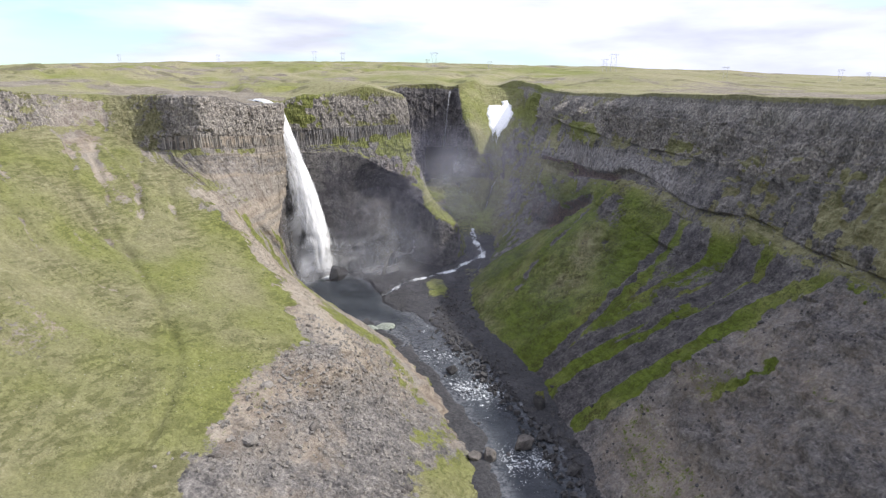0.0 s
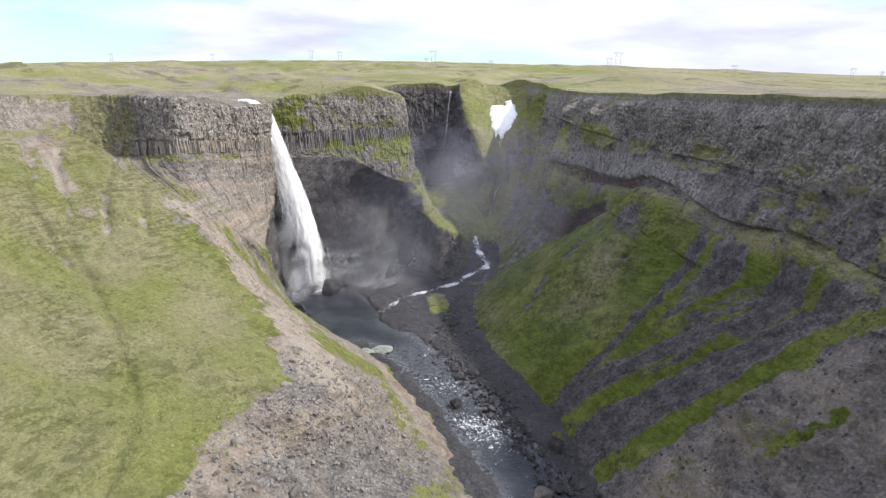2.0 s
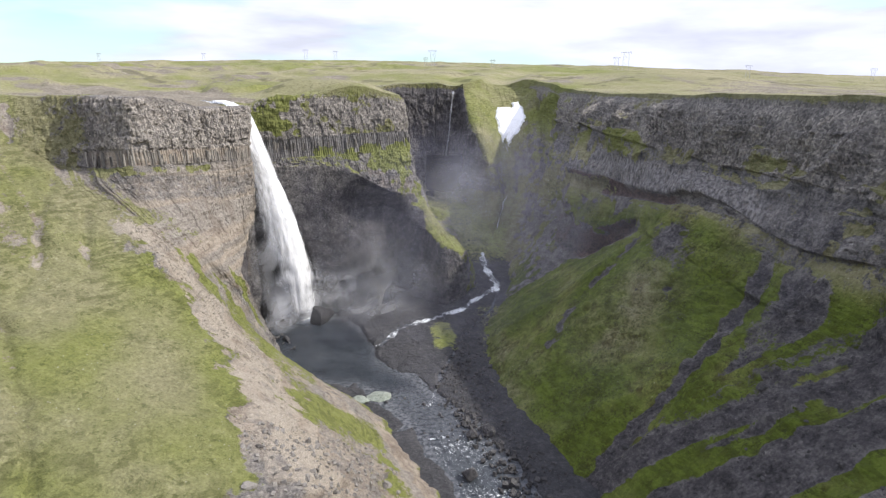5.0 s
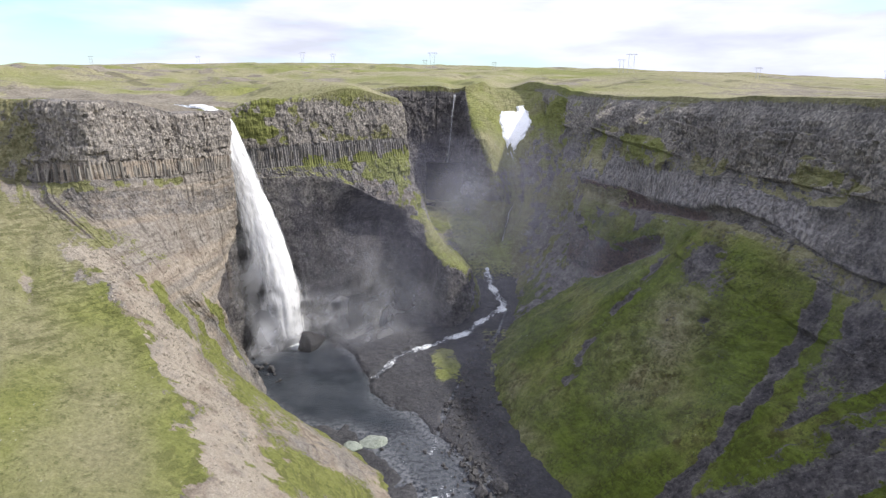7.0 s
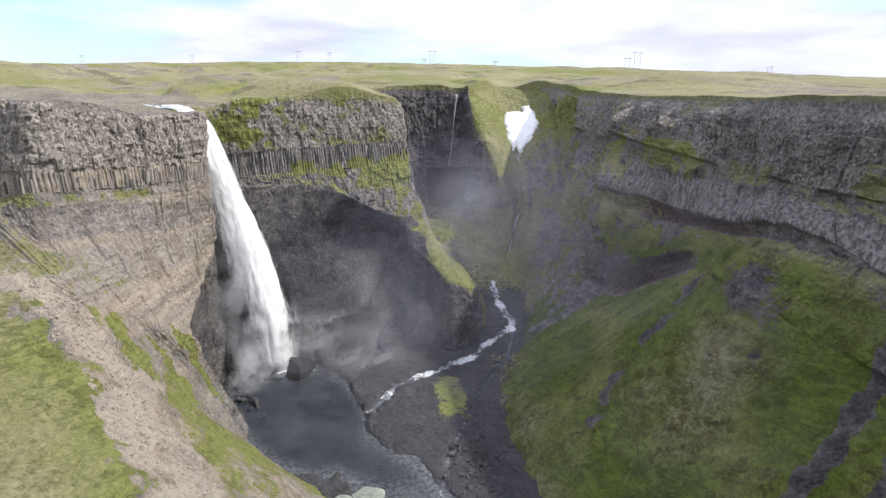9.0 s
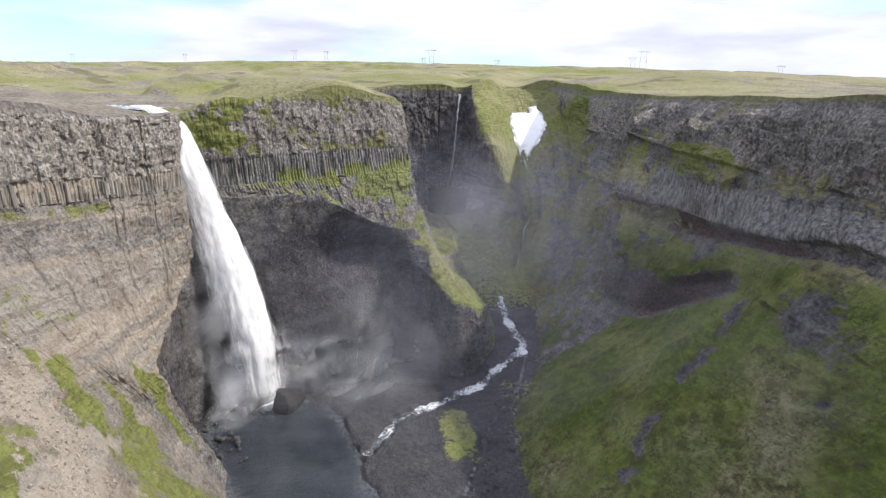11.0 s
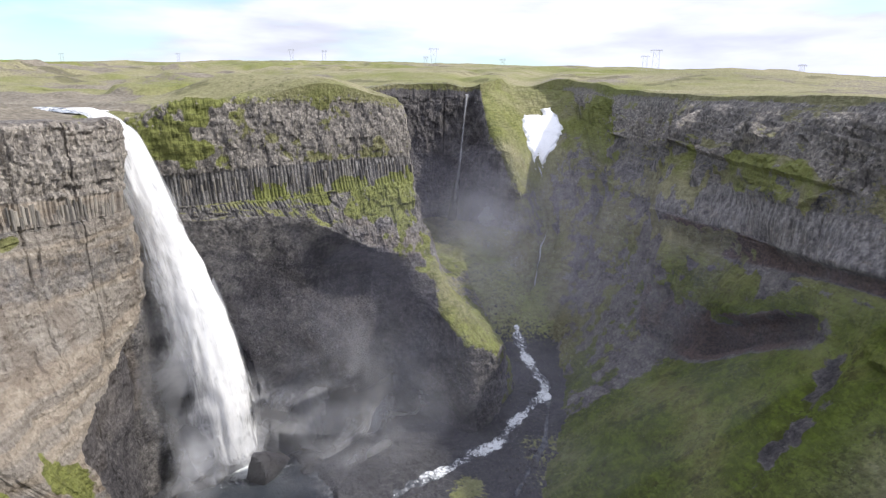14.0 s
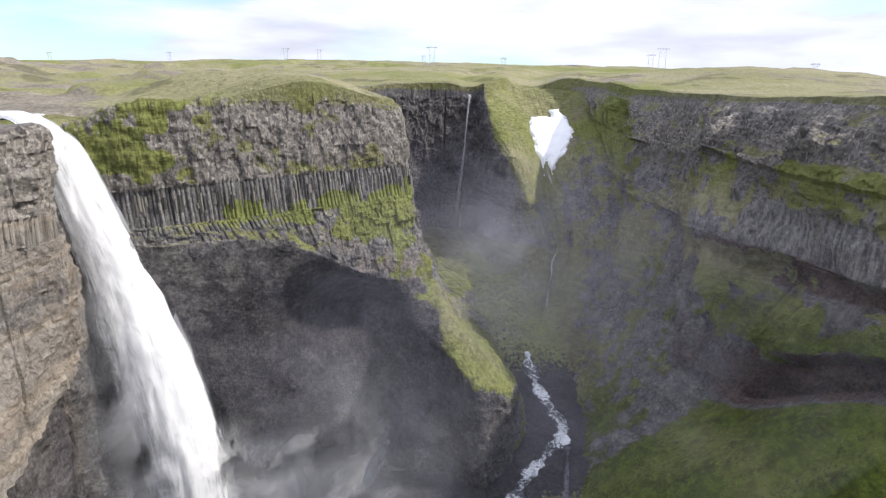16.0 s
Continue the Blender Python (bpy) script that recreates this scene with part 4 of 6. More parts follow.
def terrain_material():
    m = Nodes("canyon_wall")
    n_wide, n_mid, n_small, n_grain = m.noise(0.03, 4), m.noise(0.17, 5, 0.62), m.noise(0.75, 5, 0.65), m.noise(3.2, 4, 0.7)
    upright = m.stretch((1.0, 1.0, 0.07))
    pillars = m.noise(0.8, 3, 0.6, of=upright)
    streaks = m.noise(0.22, 4, 0.6, of=m.stretch((1.0, 1.0, 0.12)))
    layers = m.noise(0.3, 5, 0.62, of=m.stretch((0.16, 0.16, 1.0)), warp=0.4)
    tone = m.math("ADD", m.math("MULTIPLY", n_mid, 0.5), m.math("MULTIPLY", n_small, 0.5))
    rock = m.ramp(tone, [(0.36, (0.060, 0.057, 0.058)), (0.46, (0.155, 0.147, 0.142)), (0.56, (0.27, 0.253, 0.235)), (0.68, (0.42, 0.395, 0.36))])
    # upright dark and light streaks paint the columns' shaded gaps and bright faces
    rock = m.mix(m.math("MULTIPLY", m.attr("columns"), m.step(pillars, 0.62, 0.36)), rock, (0.085, 0.081, 0.079))
    shafts = m.noise(0.62, 3, 0.55, of=m.stretch((1.0, 1.0, 0.035)))
    shaft_rock = m.ramp(m.math("ADD", m.math("MULTIPLY", shafts, 0.8), m.math("MULTIPLY", n_small, 0.2)), [(0.36, (0.060, 0.057, 0.058)), (0.47, (0.17, 0.163, 0.158)), (0.58, (0.36, 0.345, 0.33))])
    rock = m.mix(m.math("MULTIPLY", m.step(m.attr("columns"), 0.45, 0.75), 0.6), rock, shaft_rock)
    lichen = m.math("MULTIPLY", m.step(n_wide, 0.48, 0.68), m.step(n_grain, 0.5, 0.62))
    rock = m.mix(m.math("MULTIPLY", lichen, 0.2), rock, (0.12, 0.115, 0.055))
    tan = m.ramp(m.math("ADD", m.math("MULTIPLY", layers, 0.6), m.math("MULTIPLY", n_small, 0.4)),
                 [(0.30, (0.17, 0.142, 0.115)), (0.46, (0.30, 0.252, 0.20)), (0.58, (0.39, 0.34, 0.275)), (0.74, (0.50, 0.455, 0.385))])
    tan = m.mix(m.math("MULTIPLY", m.step(streaks, 0.58, 0.74), 0.3), tan, (0.14, 0.115, 0.095))
    beds = m.noise(0.13, 3, 0.5, of=m.stretch((0.05, 0.05, 1.0)))
    tan = m.mix(m.math("MULTIPLY", m.step(beds, 0.46, 0.56), 0.65), tan, m.ramp(n_small, [(0.3, (0.16, 0.148, 0.132)), (0.7, (0.36, 0.335, 0.30))]))
    cracks = m.noise(0.55, 3, 0.5, of=m.stretch((0.035, 0.035, 1.0)), warp=0.2)
    tan = m.mix(m.math("MULTIPLY", m.step(cracks, 0.57, 0.63), 0.35), tan, (0.12, 0.098, 0.078))
    damp = m.noise(0.075, 4, 0.6, of=m.stretch((1.0, 1.0, 0.3)))
    tan = m.mix(m.math("MULTIPLY", m.step(damp, 0.54, 0.62), 0.45), tan, (0.15, 0.118, 0.092))
    ta = m.attr("tan")
    col = m.mix(m.ragged(ta, m.noise(0.3, 5, 0.65), 0.9, 0.25, 0.75), rock, tan)
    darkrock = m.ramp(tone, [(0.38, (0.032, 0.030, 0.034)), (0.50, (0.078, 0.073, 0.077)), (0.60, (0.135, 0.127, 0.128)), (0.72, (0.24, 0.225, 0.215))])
    col = m.mix(m.ragged(m.attr("pale"), n_small, 0.6, 0.2, 0.75), col, m.ramp(n_grain, [(0.3, (0.23, 0.195, 0.15)), (0.65, (0.47, 0.42, 0.345))]))
    hackle = m.cells(1.15, of=m.stretch((1.0, 1.0, 0.7)), out="Color")
    shard = m.nt.nodes.new("ShaderNodeSeparateXYZ")
    m.link(hackle, shard.inputs[0])
    col = m.mix(m.math("MULTIPLY", m.attr("crown"), 0.62), col, m.ramp(shard.outputs["X"], [(0.1, (0.15, 0.137, 0.122)), (0.55, (0.32, 0.292, 0.255)), (0.95, (0.55, 0.50, 0.43))]))
    # the dark mask carries scree, wet rock and shade painted into the walls
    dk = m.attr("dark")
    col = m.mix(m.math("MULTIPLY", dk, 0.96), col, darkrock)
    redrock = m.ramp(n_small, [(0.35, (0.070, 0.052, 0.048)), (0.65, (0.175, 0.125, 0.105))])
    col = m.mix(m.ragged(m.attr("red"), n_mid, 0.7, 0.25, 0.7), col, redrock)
    pebbles = m.cells(1.1, feature="F1")
    chips = m.step(m.cells(0.55, feature="F1"), 0.16, 0.06)
    col = m.mix(m.math("MULTIPLY", chips, 0.5), col, (0.30, 0.28, 0.25))
    cell = m.nt.nodes.new("ShaderNodeSeparateXYZ")
    m.link(m.cells(1.5, out="Color"), cell.inputs[0])
    grain = m.ramp(cell.outputs["X"], [(0.0, (0.55, 0.55, 0.56)), (0.6, (0.98, 0.97, 0.96)), (1.0, (1.75, 1.72, 1.66))])
    col = m.mix(m.math("MULTIPLY_ADD", m.math("MAXIMUM", ta, dk), -0.24, 0.36), col, grain, "MULTIPLY")
    gr = m.attr("grass")
    breakup = m.math("ADD", m.math("MULTIPLY", n_small, 0.55), m.math("MULTIPLY", m.noise(0.3, 5, 0.68), 0.45))
    gmask = m.ragged(gr, breakup, 1.5, 0.40, 0.58)
    grass = grass_color(m, m.attr("moss"), 0.45)
    grass = m.mix(m.math("MULTIPLY", dk, m.step(m.noise(0.26, 5, 0.72), 0.42, 0.56)), grass, m.ramp(n_small, [(0.35, (0.050, 0.044, 0.020)), (0.65, (0.115, 0.100, 0.038))]))
    blades = m.ramp(cell.outputs["Y"], [(0.0, (0.72, 0.74, 0.70)), (0.5, (0.98, 0.98, 0.97)), (1.0, (1.32, 1.28, 1.25))])
    grass = m.mix(0.3, grass, blades, "MULTIPLY")
    treads = m.noise(1.0, 3, 0.55, of=m.stretch((0.16, 0.16, 0.85)), warp=0.5)
    grass = m.mix(m.math("MULTIPLY", m.math("MULTIPLY", m.step(treads, 0.48, 0.56), m.step(n_wide, 0.40, 0.56)), 0.5), grass, (0.085, 0.088, 0.030))
    grass = m.mix(m.math("MULTIPLY", m.attr("slope_shade"), m.step(n_wide, 0.30, 0.55)), grass, (0.60, 0.74, 0.36), "MULTIPLY")   # the east slope's shade, put into the turf's colour
    specks = m.math("MULTIPLY", m.step(m.noise(0.8, 3, 0.62), 0.52, 0.60), m.step(m.noise(0.07, 4, 0.6), 0.40, 0.58))
    grass = m.mix(m.math("MULTIPLY", specks, m.math("MULTIPLY_ADD", m.attr("slope_shade"), 0.40, 0.22)), grass, (0.040, 0.042, 0.016))
    col = m.mix(gmask, col, grass)
    h1 = m.bump(m.math("ADD", m.mix(m.attr("columns"), n_small, pillars), m.math("MULTIPLY", m.math("MULTIPLY", shard.outputs["X"], m.attr("crown")), 0.7)), 1.0, 1.5)
    h2 = m.bump(m.math("ADD", n_grain, m.math("MULTIPLY", pebbles, 0.5)), m.math("MULTIPLY_ADD", m.math("MAXIMUM", ta, gmask), -0.55, 1.0), 0.6, h1)
    rough = m.math("SUBTRACT", 0.93, m.math("MULTIPLY", m.attr("wet"), 0.42))
    return m.surface(col, rough, h2, 0.22)


def moor_material():
    m = Nodes("moor_turf")
    n_mid, n_small, n_wide = m.noise(0.05, 5, 0.62), m.noise(0.6, 5, 0.66), m.noise(0.007, 5, 0.6)
    grass = grass_color(m, m.attr("moss"), 0.6)
    bare = m.ramp(m.math("ADD", m.math("MULTIPLY", n_mid, 0.4), m.math("MULTIPLY", n_small, 0.6)),
                  [(0.35, (0.10, 0.088, 0.07)), (0.5, (0.20, 0.178, 0.142)), (0.68, (0.32, 0.29, 0.235))])
    heath = m.mix(m.step(n_wide, 0.40, 0.60), m.mix(1.0, grass, (0.86, 0.86, 0.88), "MULTIPLY"), m.ramp(n_small, [(0.35, (0.17, 0.16, 0.09)), (0.62, (0.31, 0.285, 0.18))]))
    mask = m.ragged(m.attr("grass"), m.math("ADD", m.math("MULTIPLY", n_mid, 0.6), m.math("MULTIPLY", n_small, 0.4)), 1.5, 0.38, 0.60)
    col = m.mix(mask, bare, heath)
    cell = m.nt.nodes.new("ShaderNodeSeparateXYZ")
    m.link(m.cells(0.9, out="Color"), cell.inputs[0])
    col = m.mix(0.3, col, m.ramp(cell.outputs["X"], [(0.0, (0.65, 0.66, 0.62)), (0.5, (1.0, 1.0, 0.98)), (1.0, (1.4, 1.36, 1.3))]), "MULTIPLY")
    dark_turf = m.math("MULTIPLY", m.step(m.noise(0.018, 5, 0.62), 0.58, 0.62), 0.55)
    col = m.mix(dark_turf, col, (0.075, 0.072, 0.035))
    h = m.bump(m.noise(0.9, 5, 0.7), 0.7, 0.7, m.bump(n_mid, 0.5, 3.0))
    return m.surface(col, 0.93, h, 0.15)


def floor_material():
    m = Nodes("valley_gravel")
    n_mid, n_small, n_grain = m.noise(0.09, 4, 0.6), m.noise(0.6, 5, 0.68), m.noise(2.6, 4, 0.7)
    peb = m.cells(0.8)
    g = m.ramp(m.math("ADD", m.math("MULTIPLY", n_mid, 0.4), m.math("MULTIPLY", n_small, 0.6)),
               [(0.32, (0.024, 0.024, 0.027)), (0.5, (0.048, 0.048, 0.051)), (0.66, (0.085, 0.083, 0.084)), (0.8, (0.15, 0.147, 0.142))])
    g = m.mix(m.math("MULTIPLY", m.step(peb, 0.22, 0.08), 0.45), g, (0.17, 0.165, 0.155))
    green = grass_color(m, m.attr("moss"))
    col = m.mix(m.ragged(m.attr("grass"), n_small, 1.2, 0.42, 0.6), g, green)
    h = m.bump(n_grain, 0.7, 0.4, m.bump(m.math("ADD", n_small, m.math("MULTIPLY", peb, -0.5)), 0.8, 0.9))
    return m.surface(col, 0.82, h, 0.3)


def water_material():
    m = Nodes("river_water")
    ripple = m.noise(0.9, 4, 0.6, warp=0.6)
    deep = m.ramp(m.noise(0.04, 3), [(0.35, (0.022, 0.027, 0.034)), (0.65, (0.052, 0.060, 0.068))])
    shallow = m.mix(m.math("MULTIPLY", m.attr("shallow"), m.step(m.noise(0.5, 5, 0.65), 0.35, 0.65)), deep, (0.15, 0.155, 0.165))
    flecks = m.math("ADD", m.math("MULTIPLY", m.noise(0.55, 6, 0.72, warp=1.2), 0.7), m.math("MULTIPLY", m.noise(2.2, 4, 0.7), 0.3))
    foam = m.ragged(m.attr("foam"), flecks, 2.2, 0.46, 0.66)
    col = m.mix(foam, shallow, (0.82, 0.85, 0.86))
    rough = m.math("MULTIPLY_ADD", foam, 0.6, 0.22)
    h = m.bump(ripple, 0.7, 0.7)
    return m.surface(col, rough, h, 0.35)


def fall_material(name, alpha_low, alpha_high, dense):
    """Falling water: white, torn into strands; thin towards its edges."""
    m = Nodes(name)
    uv = m.nt.nodes.new("ShaderNodeUVMap").outputs["UV"]
    strands = m.noise(1.0, 6, 0.68, of=m.stretch((26.0, 3.2, 1.0), uv), warp=0.5)
    clots = m.noise(1.0, 5, 0.65, of=m.stretch((8.0, 7.0, 1.0), uv), warp=0.8)
    body = m.math("ADD", m.math("MULTIPLY", strands, 0.6), m.math("MULTIPLY", clots, 0.4))
    thick = m.math("MULTIPLY_ADD", m.math("SUBTRACT", body, 0.5), 1.6, m.attr("fade"))
    alpha = m.math("MULTIPLY", m.step(thick, alpha_low, alpha_high), dense)
    alpha = m.math("MULTIPLY", alpha, m.step(m.attr("fade"), 0.0, 0.25))
    white = m.nt.nodes.new("ShaderNodeBsdfDiffuse")
    m.put(white.inputs["Color"], m.ramp(body, [(0.30, (0.86, 0.88, 0.89)), (0.48, (0.97, 0.97, 0.97))]))
    m.link(m.bump(body, 0.35, 1.0), white.inputs["Normal"])
    through_it = m.nt.nodes.new("ShaderNodeBsdfTranslucent")
    m.put(through_it.inputs["Color"], (0.92, 0.94, 0.95))
    both = m.nt.nodes.new("ShaderNodeMixShader")
    both.inputs["Fac"].default_value = 0.32
    m.link(white.outputs["BSDF"], both.inputs[1])
    m.link(through_it.outputs["BSDF"], both.inputs[2])
    clear = m.nt.nodes.new("ShaderNodeBsdfTransparent")
    mix = m.nt.nodes.new("ShaderNodeMixShader")
    m.link(alpha, mix.inputs["Fac"])
    m.link(clear.outputs["BSDF"], mix.inputs[1])
    m.link(both.outputs["Shader"], mix.inputs[2])
    m.link(mix.outputs["Shader"], m.out.inputs["Surface"])
    return m.mat


def mist_material(name, color):
    m = Nodes(name)
    wisps = m.noise(0.045, 5, 0.58, warp=0.8)
    alpha = m.math("MULTIPLY", m.attr("fade"), m.step(wisps, 0.22, 0.72))
    white = m.nt.nodes.new("ShaderNodeBsdfDiffuse")
    white.inputs["Color"].default_value = (*color, 1)
    back = m.nt.nodes.new("ShaderNodeBsdfTranslucent")
    back.inputs["Color"].default_value = (*color, 1)
    both = m.nt.nodes.new("ShaderNodeMixShader")
    m.link(white.outputs["BSDF"], both.inputs[1])
    m.link(back.outputs["BSDF"], both.inputs[2])
    clear = m.nt.nodes.new("ShaderNodeBsdfTransparent")
    mix = m.nt.nodes.new("ShaderNodeMixShader")
    m.link(alpha, mix.inputs["Fac"])
    m.link(clear.outputs["BSDF"], mix.inputs[1])
    m.link(both.outputs["Shader"], mix.inputs[2])
    m.link(mix.outputs["Shader"], m.out.inputs["Surface"])
    return m.mat


def stone_material(name, low, high, moss=0.0):
    m = Nodes(name)
    a, b = m.noise(0.5, 5, 0.65), m.noise(2.5, 4, 0.7)
    t = m.math("ADD", m.math("MULTIPLY", a, 0.6), m.math("MULTIPLY", b, 0.4))
    col = m.ramp(t, [(0.35, low), (0.68, high)])
    if moss:
        up = m.nt.nodes.new("ShaderNodeSeparateXYZ")
        m.link(m.nt.nodes.new("ShaderNodeNewGeometry").outputs["Normal"], up.inputs[0])
        top = m.ragged(m.math("MULTIPLY", up.outputs["Z"], moss), a, 0.8, 0.3, 0.6)
        col = m.mix(top, col, (0.11, 0.115, 0.03))
    return m.surface(col, 0.85, m.bump(b, 0.8, 0.5, m.bump(a, 0.7, 1.2)), 0.25)


def snow_material():
    m = Nodes("old_snow")
    a, b = m.noise(0.12, 5, 0.6), m.noise(0.9, 4, 0.7)
    col = m.ramp(m.math("ADD", m.math("MULTIPLY", a, 0.5), m.math("MULTIPLY", b, 0.5)), [(0.30, (0.70, 0.70, 0.71)), (0.5, (0.90, 0.91, 0.93)), (0.7, (0.95, 0.95, 0.96))])
    return m.surface(col, 0.7, m.bump(b, 0.35, 0.4), 0.3)


def steel_material():
    m = Nodes("galvanised_steel")
    col = m.ramp(m.noise(0.6, 4), [(0.3, (0.32, 0.33, 0.34)), (0.7, (0.48, 0.49, 0.50))])
    return m.surface(col, 0.55, None, 0.4, metallic=0.6)


WALL, MOOR, FLOOR, WATER = terrain_material(), moor_material(), floor_material(), water_material()
SNOW, STEEL, MIST = snow_material(), steel_material(), mist_material("spray_mist", (0.90, 0.91, 0.94))
HAZE = mist_material("haze_veil", (0.82, 0.81, 0.94))
STONE = stone_material("dark_basalt", (0.035, 0.034, 0.036), (0.13, 0.125, 0.12))
# darkened in its colour, as the fall's boulder renders too sunlit
STONE_DIM = stone_material("dim_basalt", (0.018, 0.017, 0.019), (0.065, 0.062, 0.062))
STONE_GREY = stone_material("grey_stone", (0.17, 0.158, 0.14), (0.36, 0.335, 0.30))
STONE_TAN = stone_material("tan_stone", (0.22, 0.19, 0.15), (0.46, 0.41, 0.34))
STONE_BROWN = stone_material("brown_stone", (0.075, 0.068, 0.062), (0.22, 0.20, 0.18))
STONE_MOSSY = stone_material("mossy_basalt", (0.035, 0.034, 0.036), (0.12, 0.115, 0.11), 0.9)
STONE_PALE = stone_material("pale_lichen_stone", (0.20, 0.23, 0.19), (0.40, 0.43, 0.37))

# ---- structure: walls, moor, valley floor, water ----
P, U, BAND, COVER, S = build_wall()
nu, nv = P.shape[:2]
_uf = np.broadcast_to(((U[1:] + U[:-1]) / 2)[:, None], (nu - 1, nv - 1))
_bf = np.broadcast_to(((BAND[1:] + BAND[:-1]) / 2)[None, :], (nu - 1, nv - 1))
# gloss follows the dark mask at the head, its painted shade included
COVER["wet"] = np.clip(COVER["dark"] * smooth(10, 12, np.repeat(U, nv)) * (1 - smooth(23, 25, np.repeat(U, nv))), 0, 1)
_west_slope = ((_uf < 7.3) & (_bf >= 2)) | ((_uf >= 7.3) & (_uf < 9.0) & (_bf >= 4))
_east_slope = (_uf > 26.5) & (_bf >= 4)
for _name, _label, _keep in (
        ("slope_west", "sunlit grassy valley slope with pale scree spur", _west_slope),
        ("cliff_west", "grey basalt column cliff over tan layered rock", (_uf < 11.8) & ~_west_slope),
        ("cliff_head", "wet rock alcove, darkened with painted shade, under mossy column cliffs", (_uf >= 11.8) & (_uf < 18.2)),
        ("cliff_gorge", "side gorge walls, darkened with painted shade, with grassy ribs", (_uf >= 18.2) & (_uf < 24.9)),
        ("cliff_east", "shaded dark basalt cliff tiers with mossy ledges", (_uf >= 24.9) & ~_east_slope),
        ("slope_east", "shaded green slope striped with dark scree chutes", _east_slope)):
    _me = mesh_from(_name, P.reshape(-1, 3), grid_faces(nu, nv, keep=_keep)[:, ::-1], COVER, flat="cliff" in _name)
    _me.materials.append(WALL)
    tagged(new(_name, _me), _label, "slope" if "slope" in _name else "cliff", kind="structure")


def column_material(name, k):
    m = Nodes(name)
    info = m.nt.nodes.new("ShaderNodeObjectInfo").outputs["Random"]
    streak = m.noise(1.4, 5, 0.65, of=m.stretch((1.0, 1.0, 0.25)))
    col = m.ramp(m.math("ADD", m.math("MULTIPLY", streak, 0.55), m.math("MULTIPLY", info, 0.45)),
                 [(0.25, (0.07 * k, 0.066 * k, 0.062 * k)), (0.48, (0.18 * k, 0.166 * k, 0.145 * k)), (0.72, (0.33 * k, 0.302 * k, 0.258 * k))])
    return m.surface(col, 0.88, m.bump(streak, 0.8, 0.4), 0.25)


def basalt_columns():
    """The colonnade: single six-sided columns, standing free of the rock behind, some broken short."""
    shapes = []
    rng = np.random.default_rng(21)
    for k in range(5):
        a = np.arange(6) * np.pi / 3 + rng.uniform(-0.15, 0.15, 6)
        r = rng.uniform(0.88, 1.1, 6)
        ring = np.stack([np.cos(a) * r, np.sin(a) * r], -1)
        lean = rng.uniform(-0.04, 0.04, 2)
        v = [(x, y, 0.0) for x, y in ring] + [(x * 0.97, y * 0.97, 0.5 + lean @ (x, y) * 0.3) for x, y in ring] + [(x * 0.93, y * 0.93, 1.0 + 0.06 * float(lean @ (x, y) / 0.04)) for x, y in ring]
        f = [(i, (i + 1) % 6, (i + 1) % 6 + 6 * 1, i + 6) for i in range(6)] + [(i + 6, (i + 1) % 6 + 6, (i + 1) % 6 + 12, i + 12) for i in range(6)]
        me = bpy.data.meshes.new("column")
        me.from_pydata(v, [], f + [(12, 13, 14, 15, 16, 17), (5, 4, 3, 2, 1, 0)])
        shapes.append(me)
    for owner, u0, u1 in (("cliff_west", 7.35, 11.55), ("cliff_head", 13.9, 17.5)):
        mat = column_material("column_" + owner[6:], 1.0 if owner == "cliff_west" else 0.75)
        own = [q.copy() for q in shapes]
        for q in own:
            q.materials.append(mat)
        inside_ = (U > u0) & (U < u1)
        run = S[inside_]
        at = run[0]
        while at < run[-1]:
            i = int(np.argmin(np.abs(S - at)))
            j0, j1 = int(np.argmin(np.abs(BAND - rng.uniform(1.94, 2.05) + (0.12 if owner == "cliff_head" else 0)))), int(np.argmin(np.abs(BAND - rng.uniform(1.76, 1.85) + (0.04 if owner == "cliff_head" else 0))))
            foot, top = P[i, j0], P[i, j1]
            n = np.cross(P[i, j0] - P[i, j1], P[min(i + 3, nu - 1), j1] - P[max(i - 3, 0), j1])
            n = n * (1, 1, 0) / (np.linalg.norm(n * (1, 1, 0)) + 1e-9)
            r = rng.uniform(0.36, 0.60)
            out = n * rng.uniform(-0.45, 0.30)
            top = top * (1, 1, 1) * 0.5 + 0.5 * np.array([foot[0], foot[1], top[2]])
            if rng.random() < 0.2:
                top = foot + (top - foot) * rng.uniform(0.35, 0.75)
            ax = Vector(tuple(top - foot))
            ob = new("column", own[int(rng.integers(0, 5))])
            ob.matrix_world = Matrix.Translation(tuple(foot + out)) @ ax.to_track_quat("Z", "Y").to_matrix().to_4x4() @ pose(0, 0, 0, 0, 0, rng.uniform(0, 60)) @ Matrix.Diagonal((r, r, ax.length, 1))
            ob.parent = bpy.data.objects[owner]
            at += r * 1.75 + (rng.uniform(0.4, 4.0) if rng.random() < (0.16 if owner == "cliff_west" else 0.34) else 0)


basalt_columns()


